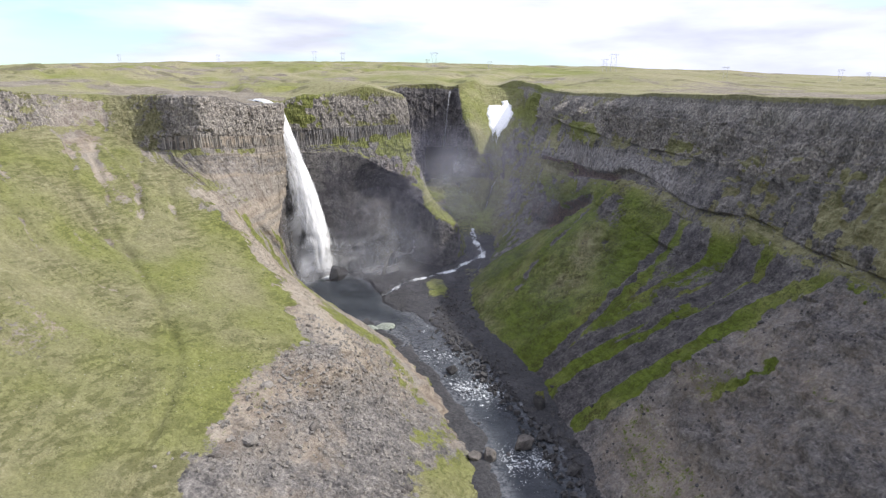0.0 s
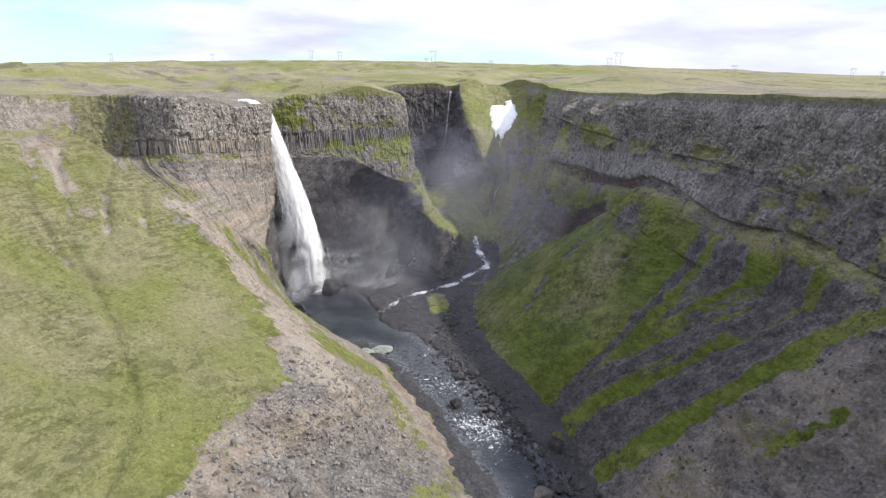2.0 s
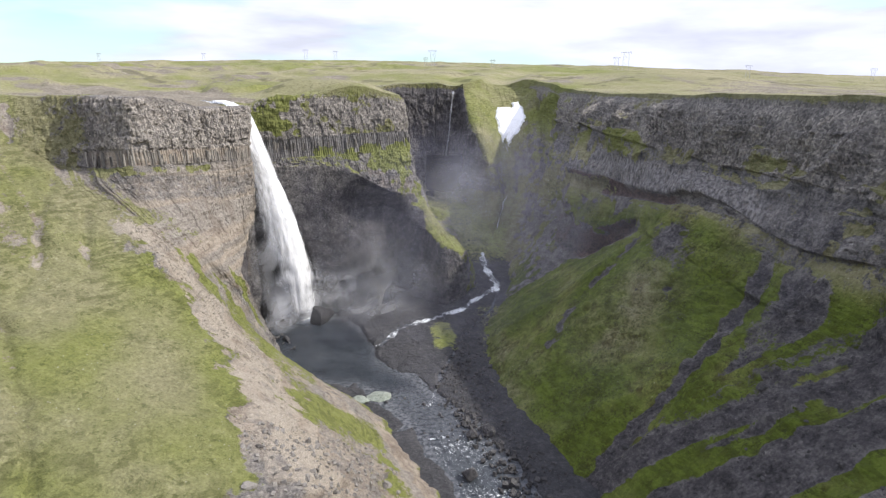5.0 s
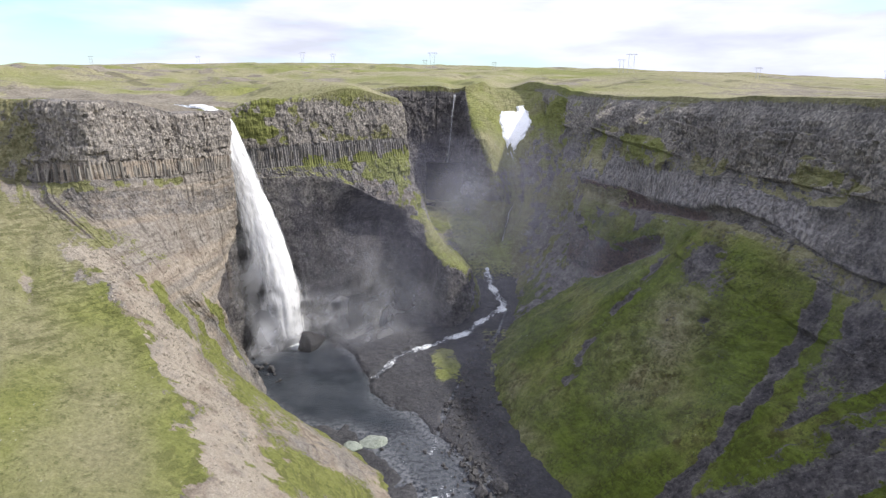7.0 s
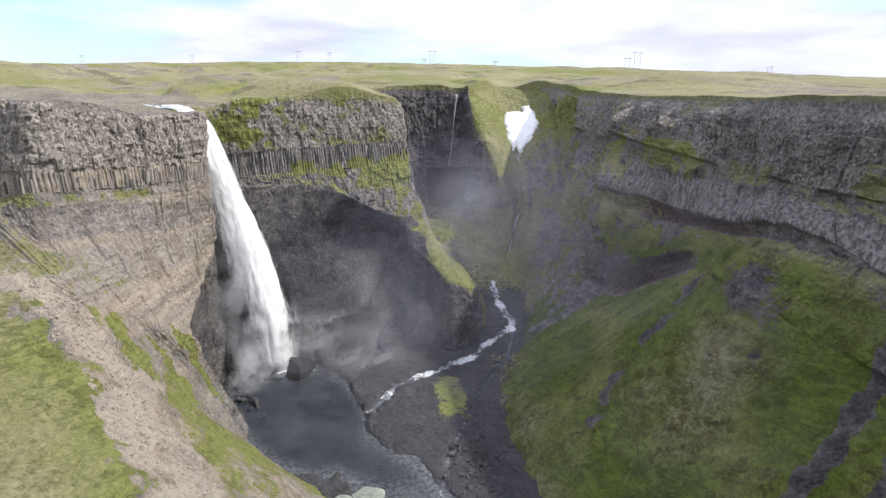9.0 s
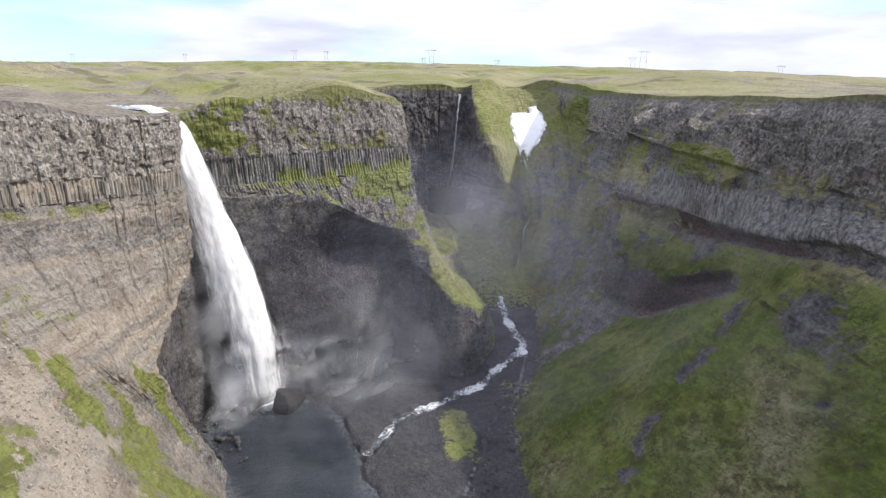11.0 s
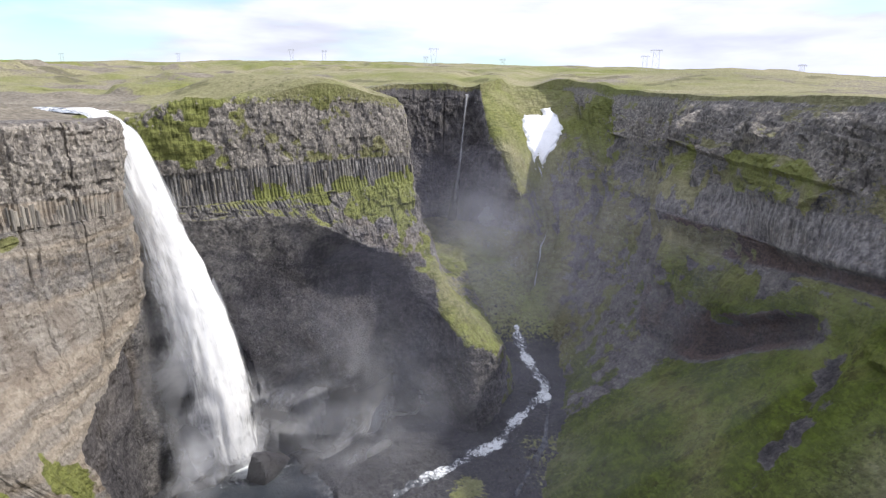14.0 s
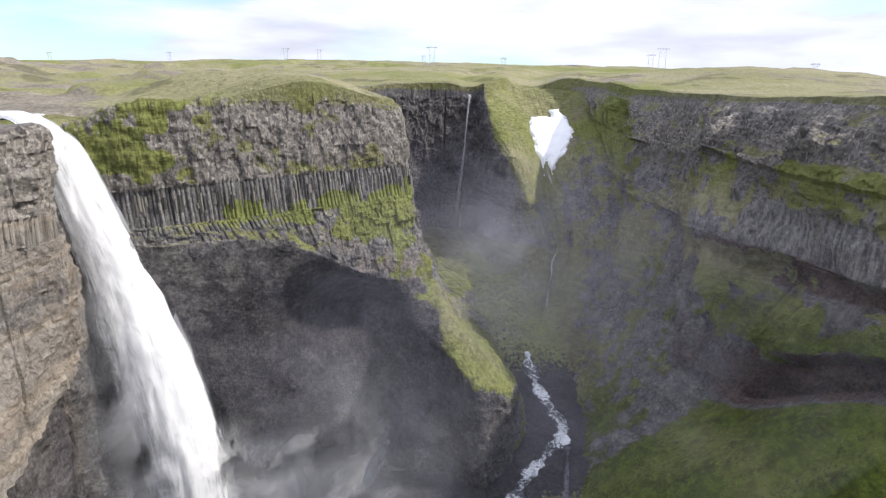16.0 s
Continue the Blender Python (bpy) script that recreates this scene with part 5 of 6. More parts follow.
def build_moor():
    gx = np.sinh(np.linspace(-4.6, 4.6, 560)) / np.sinh(4.6) * 4300
    gy = 440 + np.sinh(np.linspace(-4.4, 4.4, 600)) / np.sinh(4.4) * 4300
    X, Y = np.meshgrid(gx, gy, indexing="ij")
    Z = plateau_z(X, Y)
    rim = rim_xy()
    t = np.gradient(rim, axis=0)
    back = np.stack([-t[:, 1], t[:, 0]], -1)
    back /= np.linalg.norm(back, axis=1, keepdims=True)
    hole = np.vstack([rim + back * 5.0, [(195, -6000), (-290, -6000)]])
    keep = ~inside((X[1:, 1:] + X[:-1, :-1]) / 2, (Y[1:, 1:] + Y[:-1, :-1]) / 2, hole)
    pts = np.stack([X, Y, Z], -1).reshape(-1, 3)
    x, y = pts[:, 0], pts[:, 1]
    wide, mid = fbm(pts * (1, 1, 0), 120, 4, seed=31), fbm(pts * (1, 1, 0), 30, 3, seed=32)
    d, _ = near_line(x, y, [tuple(q) for q in rim[::12]])
    grass = 0.72 + 0.35 * wide + 0.2 * mid - 0.55 * smooth(150, 210, x) * (1 - smooth(500, 800, y)) * (0.5 + 0.6 * mid) - 0.12 * (1 - smooth(2, 12, d))
    grass = grass + 0.22 * smooth(700, 1000, y) * (1 - 0.5 * smooth(200, 500, x)) - 0.55 * np.clip(fbm(pts * (1, 0.35, 0), 60, 4, seed=33) - 0.1, 0, 1)
    grass = grass - 0.15 * smooth(-150, -190, x) * (1 - smooth(520, 700, y)) * np.clip(wide + 0.3, 0, 1)
    grass = grass - 0.55 * np.exp(-((x + 165) / 55) ** 4 - ((y - 400) / 42) ** 4) * (0.7 + 0.6 * mid)
    grass = grass + 0.5 * np.exp(-((x + 95) / 60) ** 4 - ((y - 512) / 50) ** 4)
    grass = grass - 0.7 * smooth(440, 520, y) * (1 - smooth(900, 1300, y)) * smooth(-110, -180, x) * np.clip(fbm(pts * (1, 1, 0), 55, 4, seed=81) + 0.05, 0, 1)
    moss = 0.42 + 0.35 * wide + 0.35 * smooth(750, 1000, y) * (1 - smooth(250, 500, x)) - 0.15 * smooth(150, 300, x)
    me = mesh_from("ground", pts, grid_faces(*X.shape, keep=keep)[:, ::-1], dict(grass=np.clip(grass, 0, 1), moss=np.clip(moss, 0, 1)))
    me.materials.append(MOOR)
    return tagged(new("ground", me), "wide grassy moor with bare gravel patches", "moor", kind="structure")


build_moor()

RIVER = [(40, -420), (30, -200), (26, -20), (36, 110), (40, 185), (33, 223), (22, 255), (8, 288), (-8, 322), (-30, 352), (-60, 380)]
RIVER_W = [15, 15, 15, 15, 15.5, 14.5, 14.5, 16, 15, 13, 14]
GORGE = [(-44, 402), (-33, 426), (-14, 440), (7, 454), (21, 474), (35, 490), (38, 501), (33, 520), (31, 538), (30, 553)]
BRAID = [(38, 490), (29, 455), (12, 424), (3, 398), (-6, 366), (-12, 335)]


def wetness(x, y):
    """How far a place lies inside the water (positive) of the river, the pool and the streams."""
    d, t = near_line(x, y, RIVER)
    w = np.interp(t * (len(RIVER) - 1), range(len(RIVER)), RIVER_W)
    river = w - d
    pool = 1 - np.hypot((x + 80 + 0.45 * (y - 405)) / 33, (y - 408) / 56)
    g, _ = near_line(x, y, GORGE)
    b, _ = near_line(x, y, BRAID)
    return river, pool * 34, 2.6 + 0.7 * np.sin(y * 0.35) + 0.5 * np.sin(y * 0.83 + x * 0.4) - g, 1.2 - b


def build_floor():
    X, Y = np.meshgrid(np.r_[np.linspace(-190, -120, 40)[:-1], np.linspace(-120, 70, 240), np.linspace(72, 130, 30)], np.r_[np.linspace(-4700, -430, 20), np.linspace(-420, 150, 110)[:-1], np.linspace(150, 500, 430), np.linspace(501, 690, 150)], indexing="ij")
    X = np.where(Y < -430, X * (1 + (-430 - Y) * 0.004), X)
    x, y = X.ravel(), Y.ravel()
    p = np.stack([x, y, 0 * x], -1)
    base = floor_z(x, y)
    wob = fbm(p, 11, 3, seed=41) * 3.5
    river, pool, gorge, braid = wetness(x, y)
    inwater = np.maximum.reduce([smooth(-3, 2, river + wob), smooth(-3, 3, pool + wob * 1.4), 0.9 * smooth(-1.5, 1.5, gorge + wob * 0.4), 0.75 * smooth(-1, 1, braid + wob * 0.3)])
    z = base + 0.9 + fbm(p, 26, 3, seed=42) * 0.7 + fbm(p, 5, 3, seed=43) * 0.45 + fbm(p, 1.7, 2, seed=44) * 0.22 - inwater * 2.3
    isle = np.exp(-((x + 5 + 0.15 * (y - 415)) / 8.5) ** 4 - ((y - 413) / 21) ** 4)
    z = z + isle * 1.4
    z = np.where(y < -430, base - 2 + fbm(p, 90, 3, seed=45) * 3, z)
    verge = smooth(8, 26, x) * smooth(360, 400, y) * (1 - smooth(455, 470, y)) * 0.5
    grass = 0.6 * smooth(515, 560, y) + isle * (0.85 + 0.3 * fbm(p, 6, 2, seed=46)) + verge + 0.35 * np.clip(fbm(p, 14, 3, seed=47) - 0.3, 0, 1)
    me = mesh_from("valley_floor", np.stack([x, y, z], -1), grid_faces(*X.shape)[:, ::-1], dict(grass=np.clip(grass, 0, 1), moss=0.55 + 0 * x))
    me.materials.append(FLOOR)
    tagged(new("valley_floor", me), "dark gravel valley floor with a grassy island", "valley floor", kind="structure")
    # one sheet of water, seen where the ground dips below it
    X, Y = np.meshgrid(np.linspace(-135, 75, 210), np.r_[np.linspace(-420, 150, 160)[:-1], np.linspace(150, 660, 560)], indexing="ij")
    x, y = X.ravel(), Y.ravel()
    p = np.stack([x, y, 0 * x], -1)
    river, pool, gorge, braid = wetness(x, y)
    near = np.maximum.reduce([river, pool, gorge + 3, braid + 2]) > -9
    k = near.reshape(X.shape)
    keep = k[1:, 1:] & k[:-1, :-1] & k[1:, :-1] & k[:-1, 1:]
    foam = (0.55 + 0.12 * np.sin(y * 0.21 + x * 0.13)) * (0.75 + 0.25 * smooth(425, 445, y)) * smooth(-2.5, 1, gorge) + 0.22 * smooth(-1.5, 0.5, braid)
    rapids = np.exp(-((y - 262) / 16) ** 2) * 0.20 + np.exp(-((y - 205) / 13) ** 2) * 0.17 + np.exp(-((y - 300) / 14) ** 2) * 0.12
    foam = foam + smooth(-2, 6, river) * (0.22 + 1.3 * rapids) * (y < 350)
    foam = foam + 0.75 * np.exp(-(((x + 102) / 14) ** 2 + ((y - 446) / 13) ** 2)) + 0.35 * np.exp(-(((x + 90) / 26) ** 2 + ((y - 445) / 20) ** 2))
    foam = np.where(pool > 6, np.minimum(foam, 0.9), foam)
    z = floor_z(x, y) - 0.25 + foam * 0.5 * fbm(p, 2.5, 2, seed=48) + 0.06 * fbm(p, 4, 2, seed=49)
    shallow = smooth(8, -2, np.maximum(river, pool)) + 0.5 * smooth(240, 320, y) * (1 - smooth(345, 360, y))
    me = mesh_from("water", np.stack([x, y, z], -1), grid_faces(*X.shape, keep=keep)[:, ::-1], dict(foam=np.clip(foam, 0, 1), shallow=np.clip(shallow, 0, 1)))
    me.materials.append(WATER)
    tagged(new("water", me), "grey glacial river with rapids and dark pool", "river", kind="structure")
    # the river on the moor above the high fall
    n, m = 160, 9
    c = along([(a, b, 0) for a, b in BROOK], np.linspace(0, 1.6, n))[:, :2]
    t = np.gradient(c, axis=0)
    side = np.stack([-t[:, 1], t[:, 0]], -1) / np.linalg.norm(t, axis=1, keepdims=True)
    w = np.interp(np.linspace(0, 1, n), [0, 0.1, 0.4, 1], [4.6, 5.5, 7.0, 6.5])
    a = np.linspace(-1, 1, m)
    G = c[:, None, :] + side[:, None, :] * (w[:, None] * a[None, :])[:, :, None]
    zc = plateau_z(c[:, 0], c[:, 1])
    zc = np.maximum.accumulate(np.maximum(zc, -12.5)) + 0.7
    p = np.concatenate([G, np.broadcast_to(zc[:, None, None], (n, m, 1))], 2).reshape(-1, 3)
    p[:, 2] = np.minimum(p[:, 2], plateau_z(p[:, 0], p[:, 1]) + 0.5)
    f = 0.45 * np.exp(-np.linspace(0, 6, n)) + 0.50
    me = mesh_from("water_upper", p, grid_faces(n, m), dict(foam=np.repeat(f, m), shallow=np.full(n * m, 1.0)))
    me.materials.append(WATER)
    tagged(new("water_upper", me), "pale stream flowing across the moor", "river", kind="structure")


build_floor()

# ---- things ----


def part(name, me, material, parent=None, label=""):
    me.materials.clear()
    me.materials.append(material)
    ob = new(name, me)
    if parent is not None:
        ob.parent = parent
    return tagged(ob, label)


def with_uv(me, uv_of_vertex):
    layer = me.uv_layers.new(name="UVMap")
    idx = np.empty(len(me.loops), np.int32)
    me.loops.foreach_get("vertex_index", idx)
    layer.data.foreach_set("uv", uv_of_vertex[idx].astype(np.float32).ravel())
    return me


def ribbon(name, path, widths, facing, rows, cols, bow=0.0, wave=0.0, seed=0, fade_top=0.0, fade_end=0.1, shift=0.0):
    """A hanging sheet of water along a path; facing: its outward side (x, y)."""
    q = np.linspace(0, 1, rows)
    c = along(path, q * (len(path) - 1))
    w = np.interp(q, np.linspace(0, 1, len(widths)), widths)
    fx, fy = facing
    side = np.array([-fy, fx, 0.0])
    front = np.array([fx, fy, 0.0])
    a = np.linspace(-1, 1, cols)
    A, Q = np.meshgrid(a, q)
    W = w[:, None] * np.ones(cols)
    pts = c[:, None, :] + side * (A * W + shift * W)[:, :, None] + front * (bow * (1 - A ** 2) * W)[:, :, None]
    flat = pts.reshape(-1, 3)
    flat = flat + front * (wave * fbm(flat * (1, 1, 0.25), 4.5, 3, seed=seed))[:, None] + side * (wave * 0.5 * fbm(flat * (1, 1, 0.2), 6, 2, seed=seed + 1))[:, None]
    fade = (1 - np.abs(A) ** 2.2) * smooth(0, max(fade_top, 1e-3), Q) * (1 - smooth(1 - fade_end, 1.0, Q))
    me = mesh_from(name, flat, grid_faces(rows, cols), dict(fade=fade.ravel()))
    return with_uv(me, np.stack([(A.ravel() + 1) / 2 + seed * 0.37, Q.ravel() * 4], -1))


FALL_CORE = fall_material("white_water", -0.12, 0.18, 1.0)
FALL_VEIL = fall_material("thin_water", 0.52, 1.05, 0.75)
THREAD_VEIL = fall_material("thread_veil", 0.40, 1.0, 0.30)
FALL_THREAD = fall_material("thread_water", 0.25, 0.95, 0.16)
TRICKLE = fall_material("trickle", 0.10, 0.70, 0.75)


def high_fall():
    root = new("waterfall")
    root.location = (-131, 445, -14)
    path = np.array([(-12, 1, 6.6), (-6, 0.5, 4.6), (-2, 0, 1.6), (2.5, 0.5, -5), (8, 2.5, -26), (14, 3.5, -46), (19, 3.5, -66), (23, 3.5, -86), (26, 3, -106), (27.5, 3, -124), (28.5, 3, -139)], float)
    lit = (0.64, -0.77)
    for k, (name, wid, bow, shift, mat, sd) in enumerate((
            ("water_column", [4.2, 4.8, 5.6, 6.8, 8.2, 9.6, 11.0, 12.2, 13.2], 0.55, 0.0, FALL_CORE, 1),
            ("water_column", [4.4, 5.2, 6.2, 7.6, 9.2, 10.8, 12.4, 14.0, 15.2], -0.5, 0.02, FALL_CORE, 2),
            ("veil", [4.5, 5.6, 7.2, 9.4, 12.0, 14.4, 16.8, 19.0, 20.5], 0.75, -0.12, FALL_VEIL, 3),
            ("veil", [4.5, 5.8, 7.6, 10.2, 13.2, 16.2, 19.0, 21.5, 23.5], 0.2, -0.22, FALL_VEIL, 4))):
        me = ribbon(name, path, wid, lit, 260, 44, bow=bow, wave=1.0 + 0.3 * k, seed=sd, fade_top=0.01, fade_end=0.03 if k < 2 else 0.10, shift=shift)
        part(name, me, mat, root, "dense white water" if k < 2 else "thin torn veil of water")
    return tagged(root, "tall white waterfall plunging off the basalt cliff", "waterfall")


def thin_fall():
    root = new("waterfall")
    root.location = (8, 720, -4)
    path = np.array([(0, 2, 1), (0, -1, -1.5), (-1.2, -4, -8), (-3, -9, -24), (-5, -13, -44), (-7.5, -18, -62), (-10.5, -26, -84), (-14, -34, -104)], float)
    part("water_column", ribbon("water_column", path, [1.8, 1.4, 0.6, 0.45, 0.45, 0.6, 0.8, 1.0], (0.1, -0.99), 160, 12, bow=0.4, wave=0.5, seed=6, fade_end=0.15), FALL_THREAD, root)
    part("veil", ribbon("veil", path, [2.2, 1.9, 1.2, 1.2, 1.6, 2.2, 3.0, 4.0], (0.1, -0.99), 160, 14, bow=0.6, wave=0.7, seed=7, fade_end=0.2), THREAD_VEIL, root)
    return tagged(root, "slender second waterfall in the side gorge", "waterfall")


def wall_point(u, b, lift=0.0):
    i, j = int(np.argmin(np.abs(U - u))), int(np.argmin(np.abs(BAND - b)))
    n = np.cross(P[i, min(j + 2, nv - 1)] - P[i, max(j - 2, 0)], P[min(i + 2, nu - 1), j] - P[max(i - 2, 0), j])
    n = n / (np.linalg.norm(n) + 1e-9)
    return P[i, j] + n * lift, n


def snow_stream():
    """The thin stream that runs from the snow down the couloir."""
    bands = np.linspace(2.98, 4.95, 90)
    us = 24.0 + 0.10 * np.sin(np.linspace(0, 7, 90)) + np.interp(np.linspace(0, 1, 90), [0, 0.5, 0.65, 1], [0, 0.12, -0.05, -0.15])
    c = np.array([wall_point(a, b, 0.5)[0] for a, b in zip(us, bands)])
    k = np.ones(5) / 5
    c = np.stack([np.convolve(np.pad(c[:, i], 2, mode="edge"), k, mode="valid") for i in range(3)], -1) + (0, -0.6, 0.3)
    w = 0.45 + 0.25 * np.sin(np.linspace(0, 23, 90))
    A = np.linspace(-1, 1, 5)
    pts = c[:, None, :] + np.array([1.0, 0.15, 0])[None, None, :] * (w[:, None] * A[None, :])[:, :, None]
    me = mesh_from("stream", pts.reshape(-1, 3), grid_faces(90, 5), dict(fade=np.repeat(np.interp(np.linspace(0, 1, 90), [0, 0.08, 0.16, 0.45, 0.55, 0.9, 1], [0.2, 0.45, 0.1, 0.08, 0.5, 0.5, 0.1]), 5)))
    with_uv(me, np.stack([np.tile((A + 1) / 2, 90), np.repeat(np.linspace(0, 6, 90), 5)], -1))
    me.materials.append(TRICKLE)
    return tagged(new("stream", me), "thin white stream trickling from the snow", "stream")


def snow_patch():
    """A heart-shaped remnant of snow, lying in the couloir."""
    i0, i1 = int(np.argmin(np.abs(U - 23.3))), int(np.argmin(np.abs(U - 25.2)))
    j0, j1 = int(np.argmin(np.abs(BAND - 1.35))), int(np.argmin(np.abs(BAND - 3.3)))
    Q = P[i0:i1, j0:j1]
    k = np.ones(19) / 19
    for axis in (0, 1, 0, 1):
        Q = np.apply_along_axis(lambda v: np.convolve(np.pad(v, 9, mode="edge"), k, mode="valid"), axis, Q)
    fi, fj = np.linspace(0, Q.shape[0] - 1.001, 200), np.linspace(0, Q.shape[1] - 1.001, 180)
    a, b = np.floor(fi).astype(int), np.floor(fj).astype(int)
    wa, wb = (fi - a)[:, None, None], (fj - b)[None, :, None]
    G = (Q[a][:, b] * (1 - wa) * (1 - wb) + Q[a + 1][:, b] * wa * (1 - wb) + Q[a][:, b + 1] * (1 - wa) * wb + Q[a + 1][:, b + 1] * wa * wb)
    x, z = G[:, :, 0], G[:, :, 2]
    t = np.clip((z + 57) / 38, -1, 2)                                    # 0 at the tip, 1 at the lobes
    cx = np.interp(t, [0, 0.5, 1], [63, 69, 73])
    half = np.interp(t, [0, 0.15, 0.4, 0.7, 0.9, 1.05], [2.5, 5.5, 11, 16, 15, 12])
    body = (1 - np.abs(x - cx) / half) * half
    body = np.minimum(body, np.minimum((t + 0.02) * 38, (1.0 - t) * 38 + np.where(x > cx + 1, 3.5, -1.0)))
    dent = np.hypot((x - 75) / 2.4, (z + 18) / 3.6)
    body = np.minimum(body, (dent - 1) * 4)
    tip = np.hypot((x - 62) / 2.4, (z + 57) / 6)
    body = np.minimum(body, (tip - 1) * 3)
    body = body + fbm(G.reshape(-1, 3), 5, 3, seed=61).reshape(x.shape) * 1.3
    lift = -2.4 + 5.0 * smooth(-2.0, 3.0, body)
    G = G + np.array([0.1, -0.72, 0.68]) * lift[:, :, None]
    k = body > -1.8
    keep = k[1:, 1:] & k[:-1, :-1] & k[1:, :-1] & k[:-1, 1:]
    me = mesh_from("snow_patch", G.reshape(-1, 3), grid_faces(*x.shape, keep=keep)[:, ::-1])
    me.materials.append(SNOW)
    return tagged(new("snow_patch", me), "bright white heart-shaped snow patch in the couloir", "snow")


def boulder_mesh(name, seed, size, rows=18):
    """An angular block: a ball cut by planes and roughened."""
    rng = np.random.default_rng(seed)
    th, ph = np.linspace(0, np.pi, rows), np.linspace(0, 2 * np.pi, rows * 2, endpoint=False)
    T, F = np.meshgrid(th, ph, indexing="ij")
    d = np.stack([np.sin(T) * np.cos(F), np.sin(T) * np.sin(F), np.cos(T)], -1).reshape(-1, 3)
    nrm = rng.normal(size=(20, 3))
    nrm /= np.linalg.norm(nrm, axis=1, keepdims=True)
    reach = rng.uniform(0.52, 0.88, 20)
    r = np.ones(len(d))
    for n_, q in zip(nrm, reach):
        c = d @ n_
        r = np.where(c > 0.05, np.minimum(r, q / np.maximum(c, 0.05)), r)
    r = r * (1 + 0.07 * fbm(d, 0.4, 3, seed=seed)) 
    v = d * r[:, None] * np.array(size) / 2
    i = np.arange(len(d)).reshape(rows, rows * 2)
    f = np.stack([i[:-1], np.roll(i[:-1], -1, 1), np.roll(i[1:], -1, 1), i[1:]], -1).reshape(-1, 4)
    me = mesh_from(name, v, f[:, ::-1])
    bm = bmesh.new()
    bm.from_mesh(me)
    bmesh.ops.remove_doubles(bm, verts=bm.verts, dist=1e-4)
    bmesh.ops.recalc_face_normals(bm, faces=bm.faces)
    for fa in bm.faces:
        fa.smooth = False
    bm.to_mesh(me)
    bm.free()
    return me


def boulder(seed, at, size, material, label, turn=0.0, sink=0.3, group=""):
    ob = part("boulder", boulder_mesh("boulder", seed, size), material)
    ob.location = (at[0], at[1], at[2] + size[2] * (0.5 - sink))
    ob.rotation_euler = (0, 0, radians(turn))
    return tagged(ob, label, "boulder", group)


def mist_sheets():
    """Spray that drifts from the feet of the falls: thin curved veils, one behind the other."""
    V, Fc, A, base = [], [], [], 0
    rng = np.random.default_rng(5)

    def veil(c, w, h, turn, dens, lean=0.0):
        nonlocal base
        n, m = 26, 22
        a, b = np.meshgrid(np.linspace(-1, 1, n), np.linspace(-1, 1, m), indexing="ij")
        x, z = a * w / 2, b * h / 2
        y = 0.18 * w * (a ** 2) + lean * z + 1.5 * fbm(np.stack([x, 0 * x + base * 0.01, z], -1).reshape(-1, 3), 14, 2).reshape(x.shape)
        ca, sa = math.cos(radians(turn)), math.sin(radians(turn))
        V.append(np.stack([c[0] + x * ca - y * sa, c[1] + x * sa + y * ca, c[2] + z], -1).reshape(-1, 3))
        r = np.sqrt(a ** 2 + b ** 2)
        A.append((dens * (1 - smooth(0.15, 1.0, r))).ravel())
        Fc.append(grid_faces(n, m) + base)
        base += n * m

    for c, w, h, turn, dens in (
            ((-97, 446, -134), 62, 52, 55, 1.0), ((-78, 458, -138), 66, 40, 45, 0.85), ((-50, 458, -139), 76, 34, 42, 0.5), ((-106, 434, -142), 40, 34, 55, 0.8), ((-106, 428, -148), 26, 12, 50, 0.6), ((-109, 432, -141), 26, 34, 62, 0.7), ((-114, 428, -147), 26, 16, 60, 0.6), ((-60, 454, -141), 60, 30, 30, 0.7), ((-108, 420, -149), 30, 10, 30, 0.3), ((-56, 452, -146), 50, 20, 46, 0.6), ((-44, 446, -147), 56, 18, 40, 0.4),
            ((-96, 441, -142), 40, 36, 40, 0.95), ((-74, 454, -143), 56, 30, 35, 0.9), ((-54, 456, -145), 60, 24, 38, 0.5),
            ((-104, 444, -128), 44, 60, 50, 0.6), ((-72, 456, -130), 80, 60, 12, 0.45), ((-62, 462, -116), 110, 90, 10, 0.22),
            # here x -112 to -116: veils added to lighten the gap beside the fall
            ((-36, 455, -125), 90, 80, -12, 0.32), ((-110, 432, -146), 30, 24, -10, 0.6), ((-112, 429, -134), 46, 48, -8, 0.42), ((-62, 424, -141), 120, 34, 0, 0.2), ((-50, 436, -128), 110, 56, 6, 0.26), ((-116, 434, -110), 40, 90, 35, 0.42), ((-115, 431, -78), 26, 76, 35, 0.32),
            # side gorge: these also stand in for bluish distance haze
            ((-2, 668, -96), 66, 60, 0, 0.32), ((8, 650, -92), 80, 90, 6, 0.26), ((16, 612, -90), 76, 100, -5, 0.30), ((20, 560, -95), 90, 110, 3, 0.22)):
        veil(c, w, h, turn + rng.uniform(-4, 4), dens)
    me = mesh_from("spray_mist", np.vstack(V), np.vstack(Fc), dict(fade=np.concatenate(A)))
    me.materials.append(MIST)
    return tagged(new("spray_mist", me), "pale drifting spray at the feet of the falls", "mist", kind="stuff")


